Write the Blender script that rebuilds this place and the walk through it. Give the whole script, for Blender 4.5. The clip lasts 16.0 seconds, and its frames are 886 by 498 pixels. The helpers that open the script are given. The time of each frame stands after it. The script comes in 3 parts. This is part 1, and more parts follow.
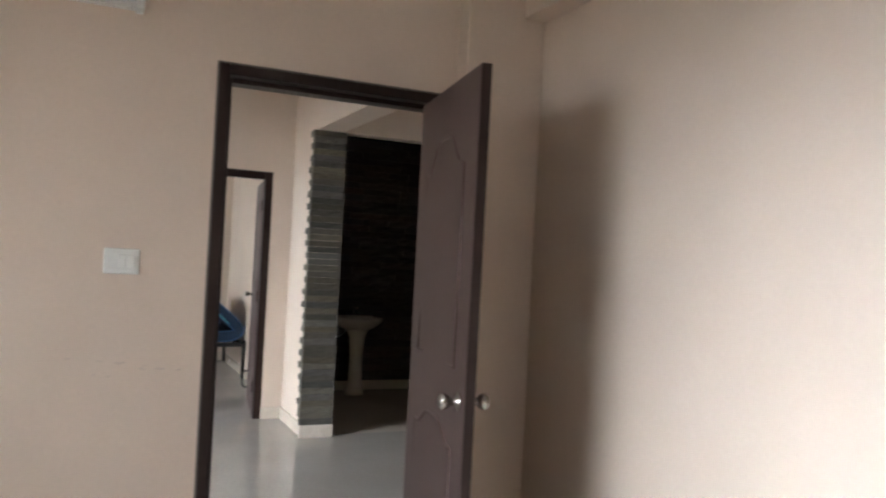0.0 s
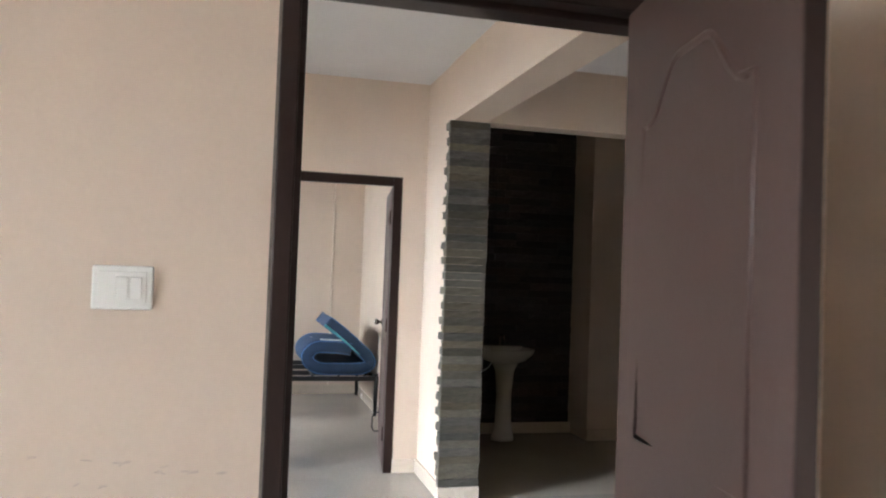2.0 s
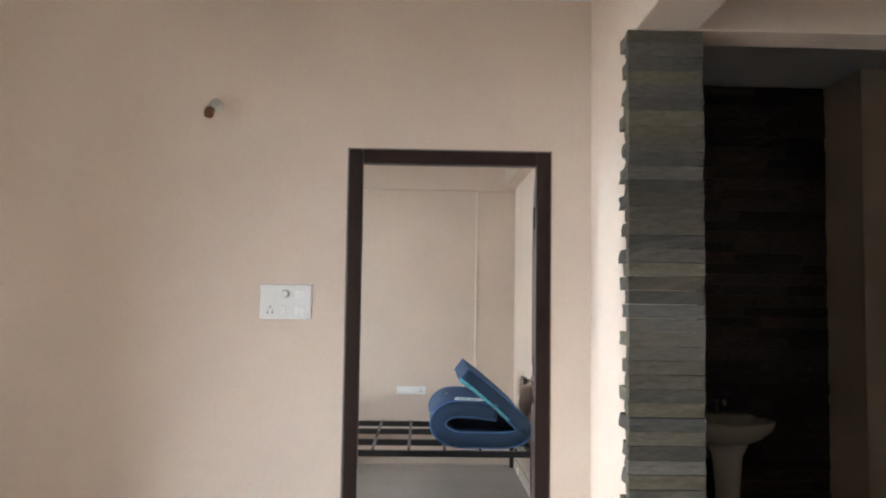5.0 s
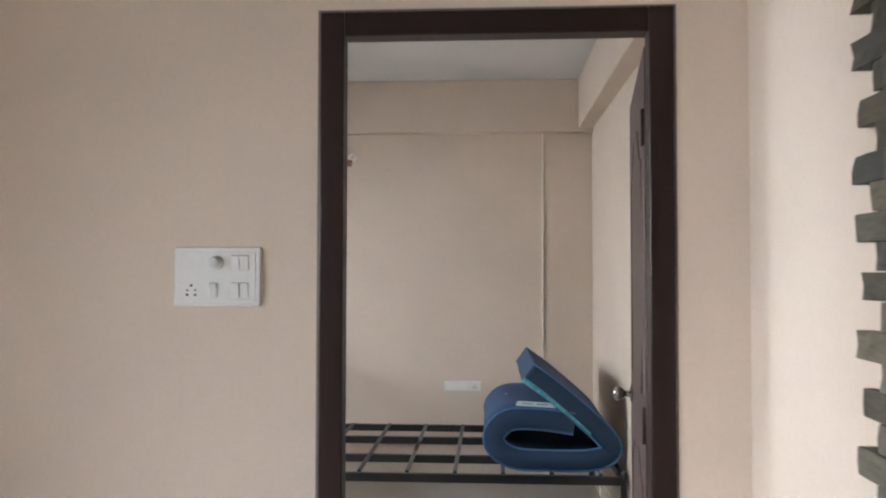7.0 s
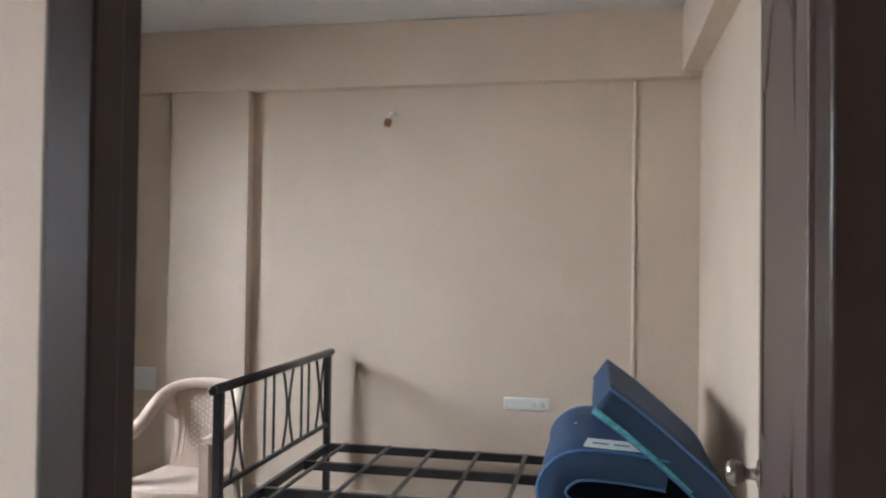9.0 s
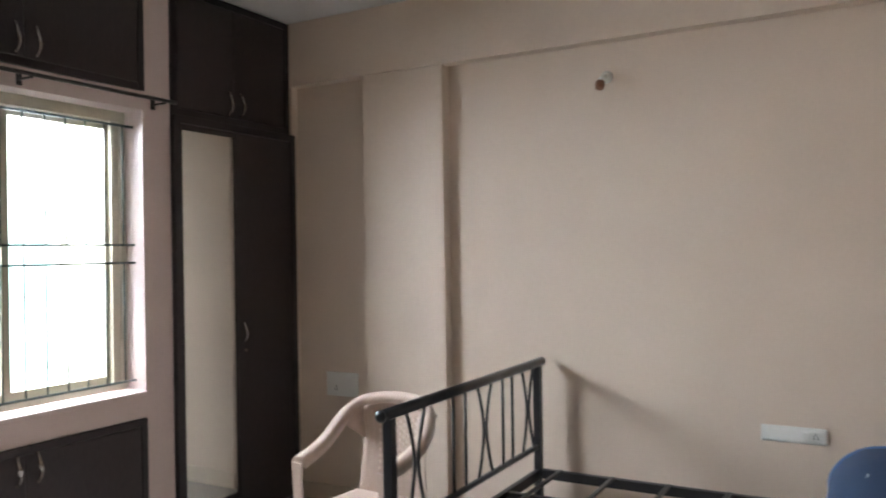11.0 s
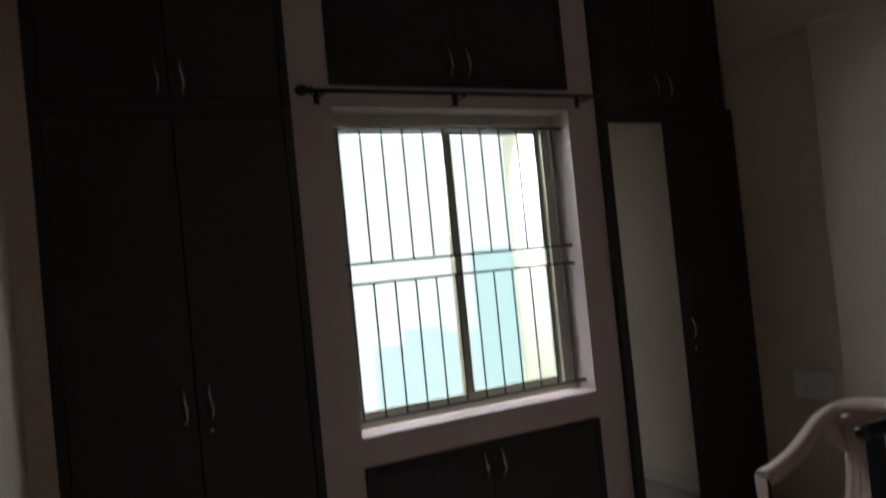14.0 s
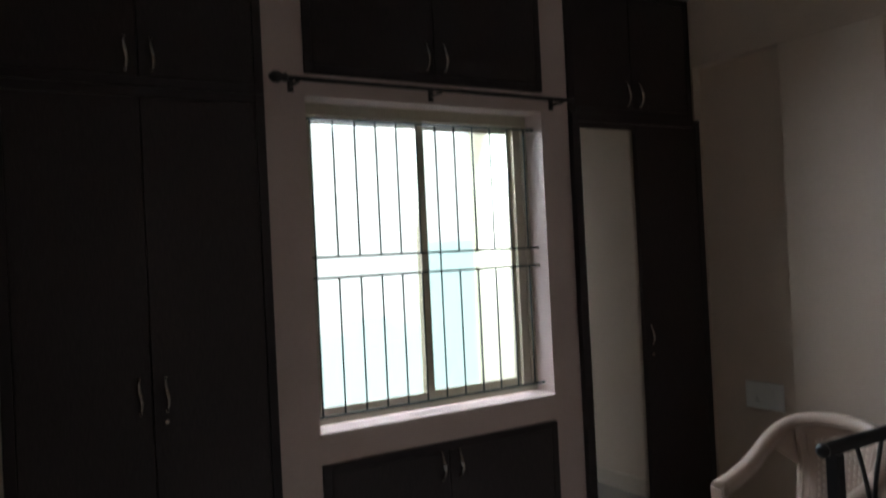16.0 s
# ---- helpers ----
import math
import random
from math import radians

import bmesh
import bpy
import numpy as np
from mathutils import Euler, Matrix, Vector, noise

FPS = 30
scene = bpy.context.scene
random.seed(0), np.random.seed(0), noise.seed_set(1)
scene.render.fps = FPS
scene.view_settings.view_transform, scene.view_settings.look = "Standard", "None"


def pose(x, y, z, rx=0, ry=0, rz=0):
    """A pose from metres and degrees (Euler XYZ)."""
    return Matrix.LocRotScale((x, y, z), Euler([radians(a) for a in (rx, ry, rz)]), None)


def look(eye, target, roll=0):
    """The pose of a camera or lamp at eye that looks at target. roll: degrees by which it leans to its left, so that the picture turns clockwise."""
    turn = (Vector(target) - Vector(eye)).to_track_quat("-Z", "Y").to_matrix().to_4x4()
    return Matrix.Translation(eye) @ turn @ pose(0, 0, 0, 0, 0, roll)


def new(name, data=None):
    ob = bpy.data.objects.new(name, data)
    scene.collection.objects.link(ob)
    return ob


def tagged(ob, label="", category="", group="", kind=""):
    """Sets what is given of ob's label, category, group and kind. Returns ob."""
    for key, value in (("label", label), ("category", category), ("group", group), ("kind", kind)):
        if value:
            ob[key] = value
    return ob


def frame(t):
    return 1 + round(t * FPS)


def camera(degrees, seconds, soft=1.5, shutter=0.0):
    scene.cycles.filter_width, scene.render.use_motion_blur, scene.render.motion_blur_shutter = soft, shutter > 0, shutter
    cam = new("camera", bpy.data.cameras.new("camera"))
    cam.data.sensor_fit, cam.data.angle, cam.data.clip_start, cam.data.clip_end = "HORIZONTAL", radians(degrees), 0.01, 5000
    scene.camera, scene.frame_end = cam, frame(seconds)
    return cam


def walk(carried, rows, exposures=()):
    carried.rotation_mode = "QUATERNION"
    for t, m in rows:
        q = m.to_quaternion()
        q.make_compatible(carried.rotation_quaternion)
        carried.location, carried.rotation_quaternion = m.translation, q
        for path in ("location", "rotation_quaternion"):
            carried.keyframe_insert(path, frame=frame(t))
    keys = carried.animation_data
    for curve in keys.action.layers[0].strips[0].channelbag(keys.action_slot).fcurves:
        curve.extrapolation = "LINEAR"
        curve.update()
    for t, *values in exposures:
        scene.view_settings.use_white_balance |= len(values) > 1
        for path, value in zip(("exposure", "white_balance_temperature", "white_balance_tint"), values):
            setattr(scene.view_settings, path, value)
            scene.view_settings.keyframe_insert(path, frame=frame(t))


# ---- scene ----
cam = camera(59.4, 16.0, soft=2.0, shutter=0.4)
PATH = [
    (0, (0.459, 0.25, 1.467), (1.294, 2.067, 1.491), 3.0),
    (0.5, (0.459, 0.44, 1.471), (1.15, 2.317, 1.477), 3.4),
    (1, (0.526, 0.724, 1.456), (1.196, 2.608, 1.47), 2.6),
    (1.5, (0.704, 1.063, 1.474), (1.291, 2.975, 1.511), 1.9),
    (2, (0.803, 1.462, 1.453), (1.3, 3.398, 1.514), 2.1),
    (2.5, (0.892, 1.796, 1.473), (1.349, 3.742, 1.545), 2.0),
    (3, (1.043, 2.091, 1.446), (1.424, 4.05, 1.535), 0.6),
    (3.5, (1.164, 2.417, 1.474), (1.423, 4.398, 1.577), 0.9),
    (4, (1.182, 2.78, 1.491), (1.35, 4.769, 1.612), 1.5),
    (4.2, (1.213, 2.94, 1.472), (1.341, 4.931, 1.605), 1.4),
    (6.3, (1.47, 4.481, 1.461), (1.405, 6.478, 1.551), -0.2),
    (6.5, (1.479, 4.622, 1.456), (1.376, 6.618, 1.532), -0.2),
    (7, (1.436, 5.025, 1.457), (1.317, 7.021, 1.518), 0.1),
    (7.5, (1.467, 5.349, 1.443), (1.362, 7.345, 1.505), -0.1),
    (8, (1.559, 5.659, 1.449), (1.368, 7.649, 1.514), 0.2),
    (8.2, (1.57, 5.779, 1.437), (1.35, 7.766, 1.495), 0.5),
    (10.3, (1.699, 6.753, 1.466), (0.923, 8.596, 1.464), -0.1),
    (10.5, (1.667, 6.82, 1.47), (0.834, 8.638, 1.464), -0.1),
    (11, (1.584, 6.941, 1.467), (0.602, 8.683, 1.471), -0.9),
    (11.5, (1.542, 7.017, 1.478), (0.341, 8.616, 1.535), -2.0),
    (12, (1.498, 7.078, 1.481), (0.037, 8.438, 1.606), -2.5),
    (12.5, (1.474, 7.112, 1.488), (-0.138, 8.282, 1.669), -3.4),
    (13, (1.457, 7.134, 1.52), (-0.277, 8.105, 1.747), -4.1),
    (13.5, (1.505, 7.163, 1.531), (-0.28, 8.03, 1.78), -4.5),
    (14, (1.476, 7.161, 1.471), (-0.29, 8.098, 1.517), -5.6),
    (14.5, (1.43, 7.145, 1.481), (-0.307, 8.102, 1.22), -5.2),
    (15, (1.388, 7.115, 1.472), (-0.304, 8.13, 1.144), -4.0),
    (15.5, (1.373, 7.1, 1.481), (-0.313, 8.151, 1.251), -3.4),
    (16, (1.408, 7.113, 1.504), (-0.296, 8.16, 1.519), -2.8),
]
# exposure: stops over time
EXPO = [(0.0, -0.3), (0.5, -0.15), (1.0, 0.05), (2.0, 0.25), (4.0, 0.25), (6.5, -0.1), (8.0, -0.25), (10.5, -0.1), (11.0, -0.25), (11.5, -0.7), (12.0, -1.35), (12.5, -2.0), (13.0, -2.5), (14.0, -2.55), (15.0, -2.45), (16.0, -2.15)]
walk(cam, [(t, look(eye, target, roll)) for t, eye, target, roll in PATH], EXPO)

# ---- world and light ----
world = bpy.data.worlds.new("sky")
scene.world = world
world.use_nodes = True
wn, wl = world.node_tree.nodes, world.node_tree.links
sky = wn.new("ShaderNodeTexSky")
sky.sky_type, sky.sun_disc, sky.sun_elevation, sky.sun_rotation = "NISHITA", False, radians(50), radians(100)
wl.new(sky.outputs[0], wn["Background"].inputs[0])
wn["Background"].inputs[1].default_value = 0.15
sun = new("sun", bpy.data.lights.new("sun", "SUN"))
sun.data.energy, sun.data.angle, sun.data.color = 5.0, radians(2), (1.0, 0.96, 0.9)
sun.matrix_world = look((20, 4, 24), (0, 0, 0))


def window_light(name, at, to, width, height, watts, colour=(0.94, 0.97, 1.0)):
    lamp = new(name, bpy.data.lights.new(name, "AREA"))
    lamp.data.shape, lamp.data.size, lamp.data.size_y = "RECTANGLE", width, height
    lamp.data.energy, lamp.data.color = watts, colour
    lamp.matrix_world = look(at, to)
    return lamp


W = -1.48           # face of the bedroom's window wall
CEIL = 2.83
DAY = (0.78, 0.87, 1.0)
window_light("bedroom_window_light", (W - 0.55, 8.87, 2.2), (W + 1.5, 9.1, 1.15), 1.3, 0.9, 440, (0.83, 0.90, 1.0))
window_light("room_window_light", (-3.5, 1.35, 2.8), (1.5, 1.5, 1.6), 2.6, 1.8, 820, DAY)
window_light("balcony_light", (-5.5, 2.7, 2.8), (1.5, 6.0, 1.6), 3.0, 1.8, 4300, DAY)


# ---- materials ----
def material(name, colour, rough=0.5, metal=0.0, grain=0.0, scale=30.0, stain=0.0, bump=0.0, stretch=(1, 1, 1), per=0.0, spec=0.5, coat=0.0):
    """A surface with two scales of variation: fine grain and broad stains; per varies it from piece to piece."""
    m = bpy.data.materials.new(name)
    m.use_nodes = True
    n, l = m.node_tree.nodes, m.node_tree.links
    b = n["Principled BSDF"]
    b.inputs["Roughness"].default_value, b.inputs["Metallic"].default_value = rough, metal
    b.inputs["Specular IOR Level"].default_value = spec
    b.inputs["Coat Weight"].default_value = coat
    geo = n.new("ShaderNodeNewGeometry")
    mapping = n.new("ShaderNodeMapping")
    mapping.inputs["Scale"].default_value = stretch
    l.new(geo.outputs["Position"], mapping.inputs["Vector"])
    fine, broad = n.new("ShaderNodeTexNoise"), n.new("ShaderNodeTexNoise")
    fine.inputs["Scale"].default_value, fine.inputs["Detail"].default_value = scale, 6
    broad.inputs["Scale"].default_value, broad.inputs["Detail"].default_value = 1.7, 4
    l.new(mapping.outputs[0], fine.inputs["Vector"])
    l.new(geo.outputs["Position"], broad.inputs["Vector"])

    def around(source, amount):
        r = n.new("ShaderNodeMapRange")
        r.inputs["From Min"].default_value, r.inputs["From Max"].default_value = 0.3, 0.7
        r.inputs["To Min"].default_value, r.inputs["To Max"].default_value = 1 - amount, 1 + amount
        l.new(source, r.inputs["Value"])
        return r.outputs[0]

    def times(a, c):
        k = n.new("ShaderNodeMath")
        k.operation = "MULTIPLY"
        l.new(a, k.inputs[0])
        l.new(c, k.inputs[1])
        return k.outputs[0]

    value = times(around(fine.outputs[0], grain), around(broad.outputs[0], stain))
    if per:
        info = n.new("ShaderNodeObjectInfo")
        r = n.new("ShaderNodeMapRange")
        r.inputs["To Min"].default_value, r.inputs["To Max"].default_value = 1 - per, 1 + per
        l.new(info.outputs["Random"], r.inputs["Value"])
        value = times(value, r.outputs[0])
    hsv = n.new("ShaderNodeHueSaturation")
    hsv.inputs["Color"].default_value = (*colour, 1)
    l.new(value, hsv.inputs["Value"])
    if per > 0.25:
        hue = n.new("ShaderNodeMapRange")
        hue.inputs["To Min"].default_value, hue.inputs["To Max"].default_value = 0.6, 1.35
        scr = n.new("ShaderNodeTexWhiteNoise")
        scr.noise_dimensions = "1D"
        l.new(info.outputs["Random"], scr.inputs["W"])
        l.new(scr.outputs["Value"], hue.inputs["Value"])
        l.new(hue.outputs[0], hsv.inputs["Saturation"])
    l.new(hsv.outputs[0], b.inputs["Base Color"])
    rr = n.new("ShaderNodeMapRange")
    rr.inputs["To Min"].default_value, rr.inputs["To Max"].default_value = max(rough - 0.08, 0.02), min(rough + 0.08, 1)
    l.new(broad.outputs[0], rr.inputs["Value"])
    l.new(rr.outputs[0], b.inputs["Roughness"])
    if bump:
        bm = n.new("ShaderNodeBump")
        bm.inputs["Strength"].default_value, bm.inputs["Distance"].default_value = bump, 0.004
        l.new(fine.outputs[0], bm.inputs["Height"])
        l.new(bm.outputs[0], b.inputs["Normal"])
    return m


PEACH = material("peach wall paint", (0.638, 0.525, 0.430), 0.55, grain=0.015, scale=60, stain=0.05, bump=0.03)
PINK = material("pink trim paint", (0.60, 0.49, 0.46), 0.5, grain=0.02, scale=50, stain=0.06, bump=0.08)
WHITE = material("white ceiling paint", (0.72, 0.71, 0.70), 0.7, grain=0.01, scale=60, stain=0.03, bump=0.06)
FLOOR = material("polished vitrified tile", (0.345, 0.315, 0.280), 0.13, grain=0.05, scale=45, stain=0.06, bump=0.0)
DARKFLOOR = material("passage tile", (0.42, 0.37, 0.31), 0.2, grain=0.05, scale=45, stain=0.06)
SKIRT = material("beige skirting tile", (0.60, 0.52, 0.43), 0.25, grain=0.04, scale=40, stain=0.05)
FRAME = material("dark brown gloss paint", (0.022, 0.011, 0.009), 0.4, grain=0.12, scale=25, stain=0.12, bump=0.1, stretch=(6, 6, 1), spec=0.3)
LEAF = material("brown moulded door skin", (0.072, 0.043, 0.037), 0.45, grain=0.10, scale=40, stain=0.08, bump=0.25, stretch=(8, 8, 0.7))
WENGE = material("dark wenge laminate", (0.026, 0.018, 0.019), 0.40, grain=0.5, scale=50, stain=0.1, bump=0.08, stretch=(8, 8, 0.5))
WENGE_EDGE = material("wenge edge band", (0.016, 0.010, 0.012), 0.35, grain=0.1, scale=40, stain=0.05)
SCUFF = material("grey scuffed paint", (0.565, 0.462, 0.392), 0.7, grain=0.1, scale=90, stain=0.1)
CONDUIT = material("cream conduit paint", (0.76, 0.67, 0.58), 0.35, grain=0.01, scale=50, stain=0.04)
STEEL = material("brushed steel", (0.50, 0.48, 0.45), 0.25, 1.0, grain=0.05, scale=80)
MIRROR = material("mirror glass", (0.86, 0.88, 0.86), 0.0, 1.0)
BLACK = material("black enamelled steel", (0.012, 0.012, 0.014), 0.3, grain=0.1, scale=60, stain=0.1, bump=0.05)
GRILLE = material("dark green grille paint", (0.03, 0.05, 0.05), 0.5, grain=0.1, scale=60)
ALU = material("cream powder coated aluminium", (0.50, 0.46, 0.36), 0.4, 0.2, grain=0.05, scale=40, stain=0.05)
PLASTIC = material("white switch plastic", (0.78, 0.78, 0.75), 0.3, grain=0.01, scale=40, stain=0.02)
SLOT = material("dark socket hole", (0.03, 0.03, 0.03), 0.6)
CHAIR = material("beige moulded plastic", (0.47, 0.37, 0.31), 0.3, grain=0.03, scale=50, stain=0.05, bump=0.04)
BLUE = material("navy mattress cloth", (0.019, 0.052, 0.115), 0.7, grain=0.12, scale=220, stain=0.12, bump=0.3)
PIPING = material("blue piping cord", (0.06, 0.16, 0.36), 0.6, grain=0.1, scale=200)
TEAL = material("teal quilt cloth", (0.10, 0.42, 0.50), 0.8, grain=0.3, scale=60, stain=0.1, bump=0.3)
LABEL = material("white printed label", (0.75, 0.80, 0.76), 0.6, grain=0.04, scale=60)
INK = material("grey print", (0.22, 0.24, 0.25), 0.6)
CERAMIC = material("white glazed ceramic", (0.62, 0.57, 0.50), 0.12, grain=0.01, scale=30, stain=0.03)
STONE = material("grey-green slate strip", (0.088, 0.077, 0.057), 0.75, grain=0.2, scale=28, stain=0.25, bump=0.6, stretch=(1, 1, 4), per=0.45)
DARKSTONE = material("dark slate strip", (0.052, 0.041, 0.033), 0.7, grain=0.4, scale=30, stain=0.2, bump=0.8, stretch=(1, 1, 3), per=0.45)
GROUT_SHADE = material("cement backing and unlit wall shade", (0.16, 0.14, 0.12), 0.9, grain=0.2, scale=60, bump=0.3)
TUBE = material("lamp tube, switched off", (0.8, 0.8, 0.78), 0.25)
COPPER = material("brown lamp holder", (0.25, 0.11, 0.06), 0.4, grain=0.1, scale=40)
FANPAINT = material("brown fan paint", (0.10, 0.07, 0.05), 0.35, grain=0.05, scale=40, stain=0.1)
CONCRETE = material("pale painted facade", (0.55, 0.66, 0.66), 0.8, grain=0.05, scale=2, stain=0.1)
YELLOW = material("yellow outer wall paint", (0.86, 0.85, 0.66), 0.8, grain=0.05, scale=10, stain=0.1)
EARTH = material("dusty ground", (0.50, 0.49, 0.44), 0.95, grain=0.3, scale=0.5, stain=0.2)
FOLIAGE = material("leaves", (0.06, 0.11, 0.04), 0.6, grain=0.3, scale=3, per=0.2)
BARK = material("bark", (0.12, 0.09, 0.06), 0.9, grain=0.3, scale=10, bump=0.5)

GLASS = bpy.data.materials.new("clear window glass")
GLASS.use_nodes = True
gn, gl = GLASS.node_tree.nodes, GLASS.node_tree.links
gmix, gtr, ggl, gfr = gn.new("ShaderNodeMixShader"), gn.new("ShaderNodeBsdfTransparent"), gn.new("ShaderNodeBsdfGlossy"), gn.new("ShaderNodeFresnel")
gtr.inputs[0].default_value, ggl.inputs["Roughness"].default_value = (0.93, 0.97, 0.96, 1), 0.02
gl.new(gfr.outputs[0], gmix.inputs[0])
gl.new(gtr.outputs[0], gmix.inputs[1])
gl.new(ggl.outputs[0], gmix.inputs[2])
gl.new(gmix.outputs[0], gn["Material Output"].inputs[0])


# ---- building helpers ----
def box(bm, x0, y0, z0, x1, y1, z1):
    v = [bm.verts.new((x, y, z)) for z in (z0, z1) for x, y in ((x0, y0), (x1, y0), (x1, y1), (x0, y1))]
    for f in ((3, 2, 1, 0), (4, 5, 6, 7), (0, 1, 5, 4), (1, 2, 6, 5), (2, 3, 7, 6), (3, 0, 4, 7)):
        bm.faces.new([v[i] for i in f])
    return bm


def boxes(*dims, bevel=0.0, seg=2):
    bm = bmesh.new()
    for d in dims:
        box(bm, *d)
    if bevel:
        bmesh.ops.bevel(bm, geom=bm.edges[:], offset=bevel, segments=seg, profile=0.5, affect="EDGES")
    return bm


def tube(bm, points, radius, sides=8, cap=True, close=False):
    """A round bar along points; radius may be a list."""
    pts = [Vector(p) for p in points]
    rings, up = [], None
    for i, p in enumerate(pts):
        if close:
            d = pts[(i + 1) % len(pts)] - pts[i - 1]
        else:
            d = pts[min(i + 1, len(pts) - 1)] - pts[max(i - 1, 0)]
        d.normalize()
        if up is None:
            up = Vector((0, 0, 1)) if abs(d.z) < 0.9 else Vector((1, 0, 0))
        side = d.cross(up).normalized()
        up = side.cross(d).normalized()
        r = radius[i] if isinstance(radius, (list, tuple)) else radius
        rings.append([bm.verts.new(p + r * (math.cos(a) * side + math.sin(a) * up)) for a in (2 * math.pi * k / sides for k in range(sides))])
    pairs = list(zip(rings, rings[1:])) + ([(rings[-1], rings[0])] if close else [])
    for a, b in pairs:
        for k in range(sides):
            f = bm.faces.new((a[k], a[(k + 1) % sides], b[(k + 1) % sides], b[k]))
            f.smooth = True
    if cap and not close:
        bm.faces.new(rings[0][::-1])
        bm.faces.new(rings[-1])
    return bm


def lathe(bm, profile, centre=(0, 0, 0), axis="z", sides=24, sx=1.0, sy=1.0):
    """A turned shape from (radius, height) pairs."""
    def at(r, h, a):
        p = (r * math.cos(a) * sx, r * math.sin(a) * sy, h)
        p = p if axis == "z" else ((h, p[0], p[1]) if axis == "x" else (p[0], h, p[1]))
        return bm.verts.new(Vector(centre) + Vector(p))
    rings = [[at(max(r, 1e-4), h, 2 * math.pi * k / sides) for k in range(sides)] for r, h in profile]
    for a, b in zip(rings, rings[1:]):
        for k in range(sides):
            bm.faces.new((a[k], a[(k + 1) % sides], b[(k + 1) % sides], b[k])).smooth = True
    bm.faces.new(rings[0][::-1])
    bm.faces.new(rings[-1])
    bmesh.ops.recalc_face_normals(bm, faces=bm.faces[:])
    return bm


def mesh(name, bm, mat):
    me = bpy.data.meshes.new(name)
    bmesh.ops.recalc_face_normals(bm, faces=bm.faces[:])
    bm.to_mesh(me)
    bm.free()
    me.materials.append(mat)
    return me


def part(name, bm, mat, parent, label=""):
    ob = new(name, mesh(name, bm, mat))
    ob.parent = parent
    return tagged(ob, label)


def thing(name, m, label, category, group="", kind=""):
    ob = new(name)
    ob.matrix_world = m
    ob.empty_display_size = 0.1
    return tagged(ob, label, category, group, kind)


def structure(name, bm, mat, label, category):
    return tagged(new(name, mesh(name, bm, mat)), label, category, kind="structure")


# ---- ground, floor, ceiling ----
structure("ground", boxes((-900, -900, -9.3, 900, 900, -9.0)), EARTH, "dusty open ground far below the flat", "ground")
structure("floor", boxes((-3.6, -2.3, -0.15, 6.2, 6.30, 0), (-3.6, 6.30, -0.15, 2.25, 10.9, 0)), FLOOR, "polished pale grey vitrified tile floor", "floor")
structure("floor_passage", boxes((2.25, 6.30, -0.15, 6.2, 10.9, -0.002)), DARKFLOOR, "dull beige tile floor of the wash passage", "floor")
structure("ceiling", boxes((-3.6, -2.3, CEIL, 6.2, 10.9, CEIL + 0.15)), WHITE, "plain white painted ceiling", "ceiling")

# ---- walls ----
D1L, D1R, D1Y = 0.861, 1.80, 3.13     # first door: outer frame
D2L, D2R, D2Y = 1.0, 1.9, 7.0          # second door
TOP = 2.13
structure("wall_room_north", boxes((-1.72, D1Y, 0, D1L, 3.25, CEIL), (D1R, D1Y, 0, 2.30, 3.25, CEIL), (D1L, D1Y, TOP, D1R, 3.25, CEIL)), PEACH, "peach painted wall with a doorway", "wall")
structure("column_room", boxes((1.801, 3.03, 0, 2.15, D1Y - 0.001, CEIL), bevel=0.004), PEACH, "peach painted column beside the door", "column")
structure("wall_room_east", boxes((2.15, -2.15, 0, 2.30, D1Y, CEIL)), PEACH, "plain peach painted wall", "wall")
structure("beam_room", boxes((2.05, -2.15, 2.47, 2.149, 3.029, CEIL - 0.001), bevel=0.004), PEACH, "painted beam along the top of the wall", "beam")
structure("wall_room_south", boxes((-1.72, -2.30, 0, 2.30, -2.15, CEIL)), PEACH, "plain peach painted wall", "wall")
structure("wall_room_west", boxes((-1.87, -2.30, 0, -1.72, 0.7, CEIL), (-1.87, 1.9, 0, -1.72, 3.25, CEIL), (-1.87, 0.7, 0, -1.72, 1.9, 0.9), (-1.87, 0.7, 2.1, -1.72, 1.9, CEIL)), PEACH, "peach painted wall with a window opening", "wall")
structure("wall_hall_west", boxes((-3.45, 3.10, 0, -3.30, 3.27, CEIL), (-3.45, 4.55, 0, -3.30, 7.12, CEIL), (-3.45, 3.27, 2.15, -3.30, 4.55, CEIL)), PEACH, "peach painted wall with a balcony opening", "wall")
structure("wall_hall_south", boxes((-3.45, 3.10, 0, -1.88, 3.25, CEIL), (2.31, 3.10, 0, 6.05, 3.25, CEIL)), PEACH, "plain peach painted wall", "wall")
structure("wall_hall_north", boxes((-3.30, D2Y, 0, D2L, 7.10, CEIL), (D2R, D2Y, 0, 2.085, 7.10, CEIL), (D2L, D2Y, TOP, D2R, 7.10, CEIL)), PEACH, "peach painted wall with a doorway to the bedroom", "wall")
# added out of view: keeps balcony light off the north wall's left end
structure("wall_hall_partition", boxes((-1.75, 5.25, 0, -1.60, 6.999, CEIL)), PEACH, "unseen wall added to shade the hall's left side", "wall")
structure("wall_stub", boxes((2.085, 6.27, 0, 2.30, 7.099, CEIL)), PEACH, "short painted wall ending in slate cladding", "wall")
structure("beam_hall", boxes((2.078, 3.25, 2.433, 2.295, 6.234, CEIL - 0.001), bevel=0.004), PEACH, "painted ceiling beam across the hall", "beam")
structure("beam_passage", boxes((2.078, 6.235, 2.433, 6.05, 6.40, CEIL - 0.001), bevel=0.004), PEACH, "painted beam over the passage opening", "beam")
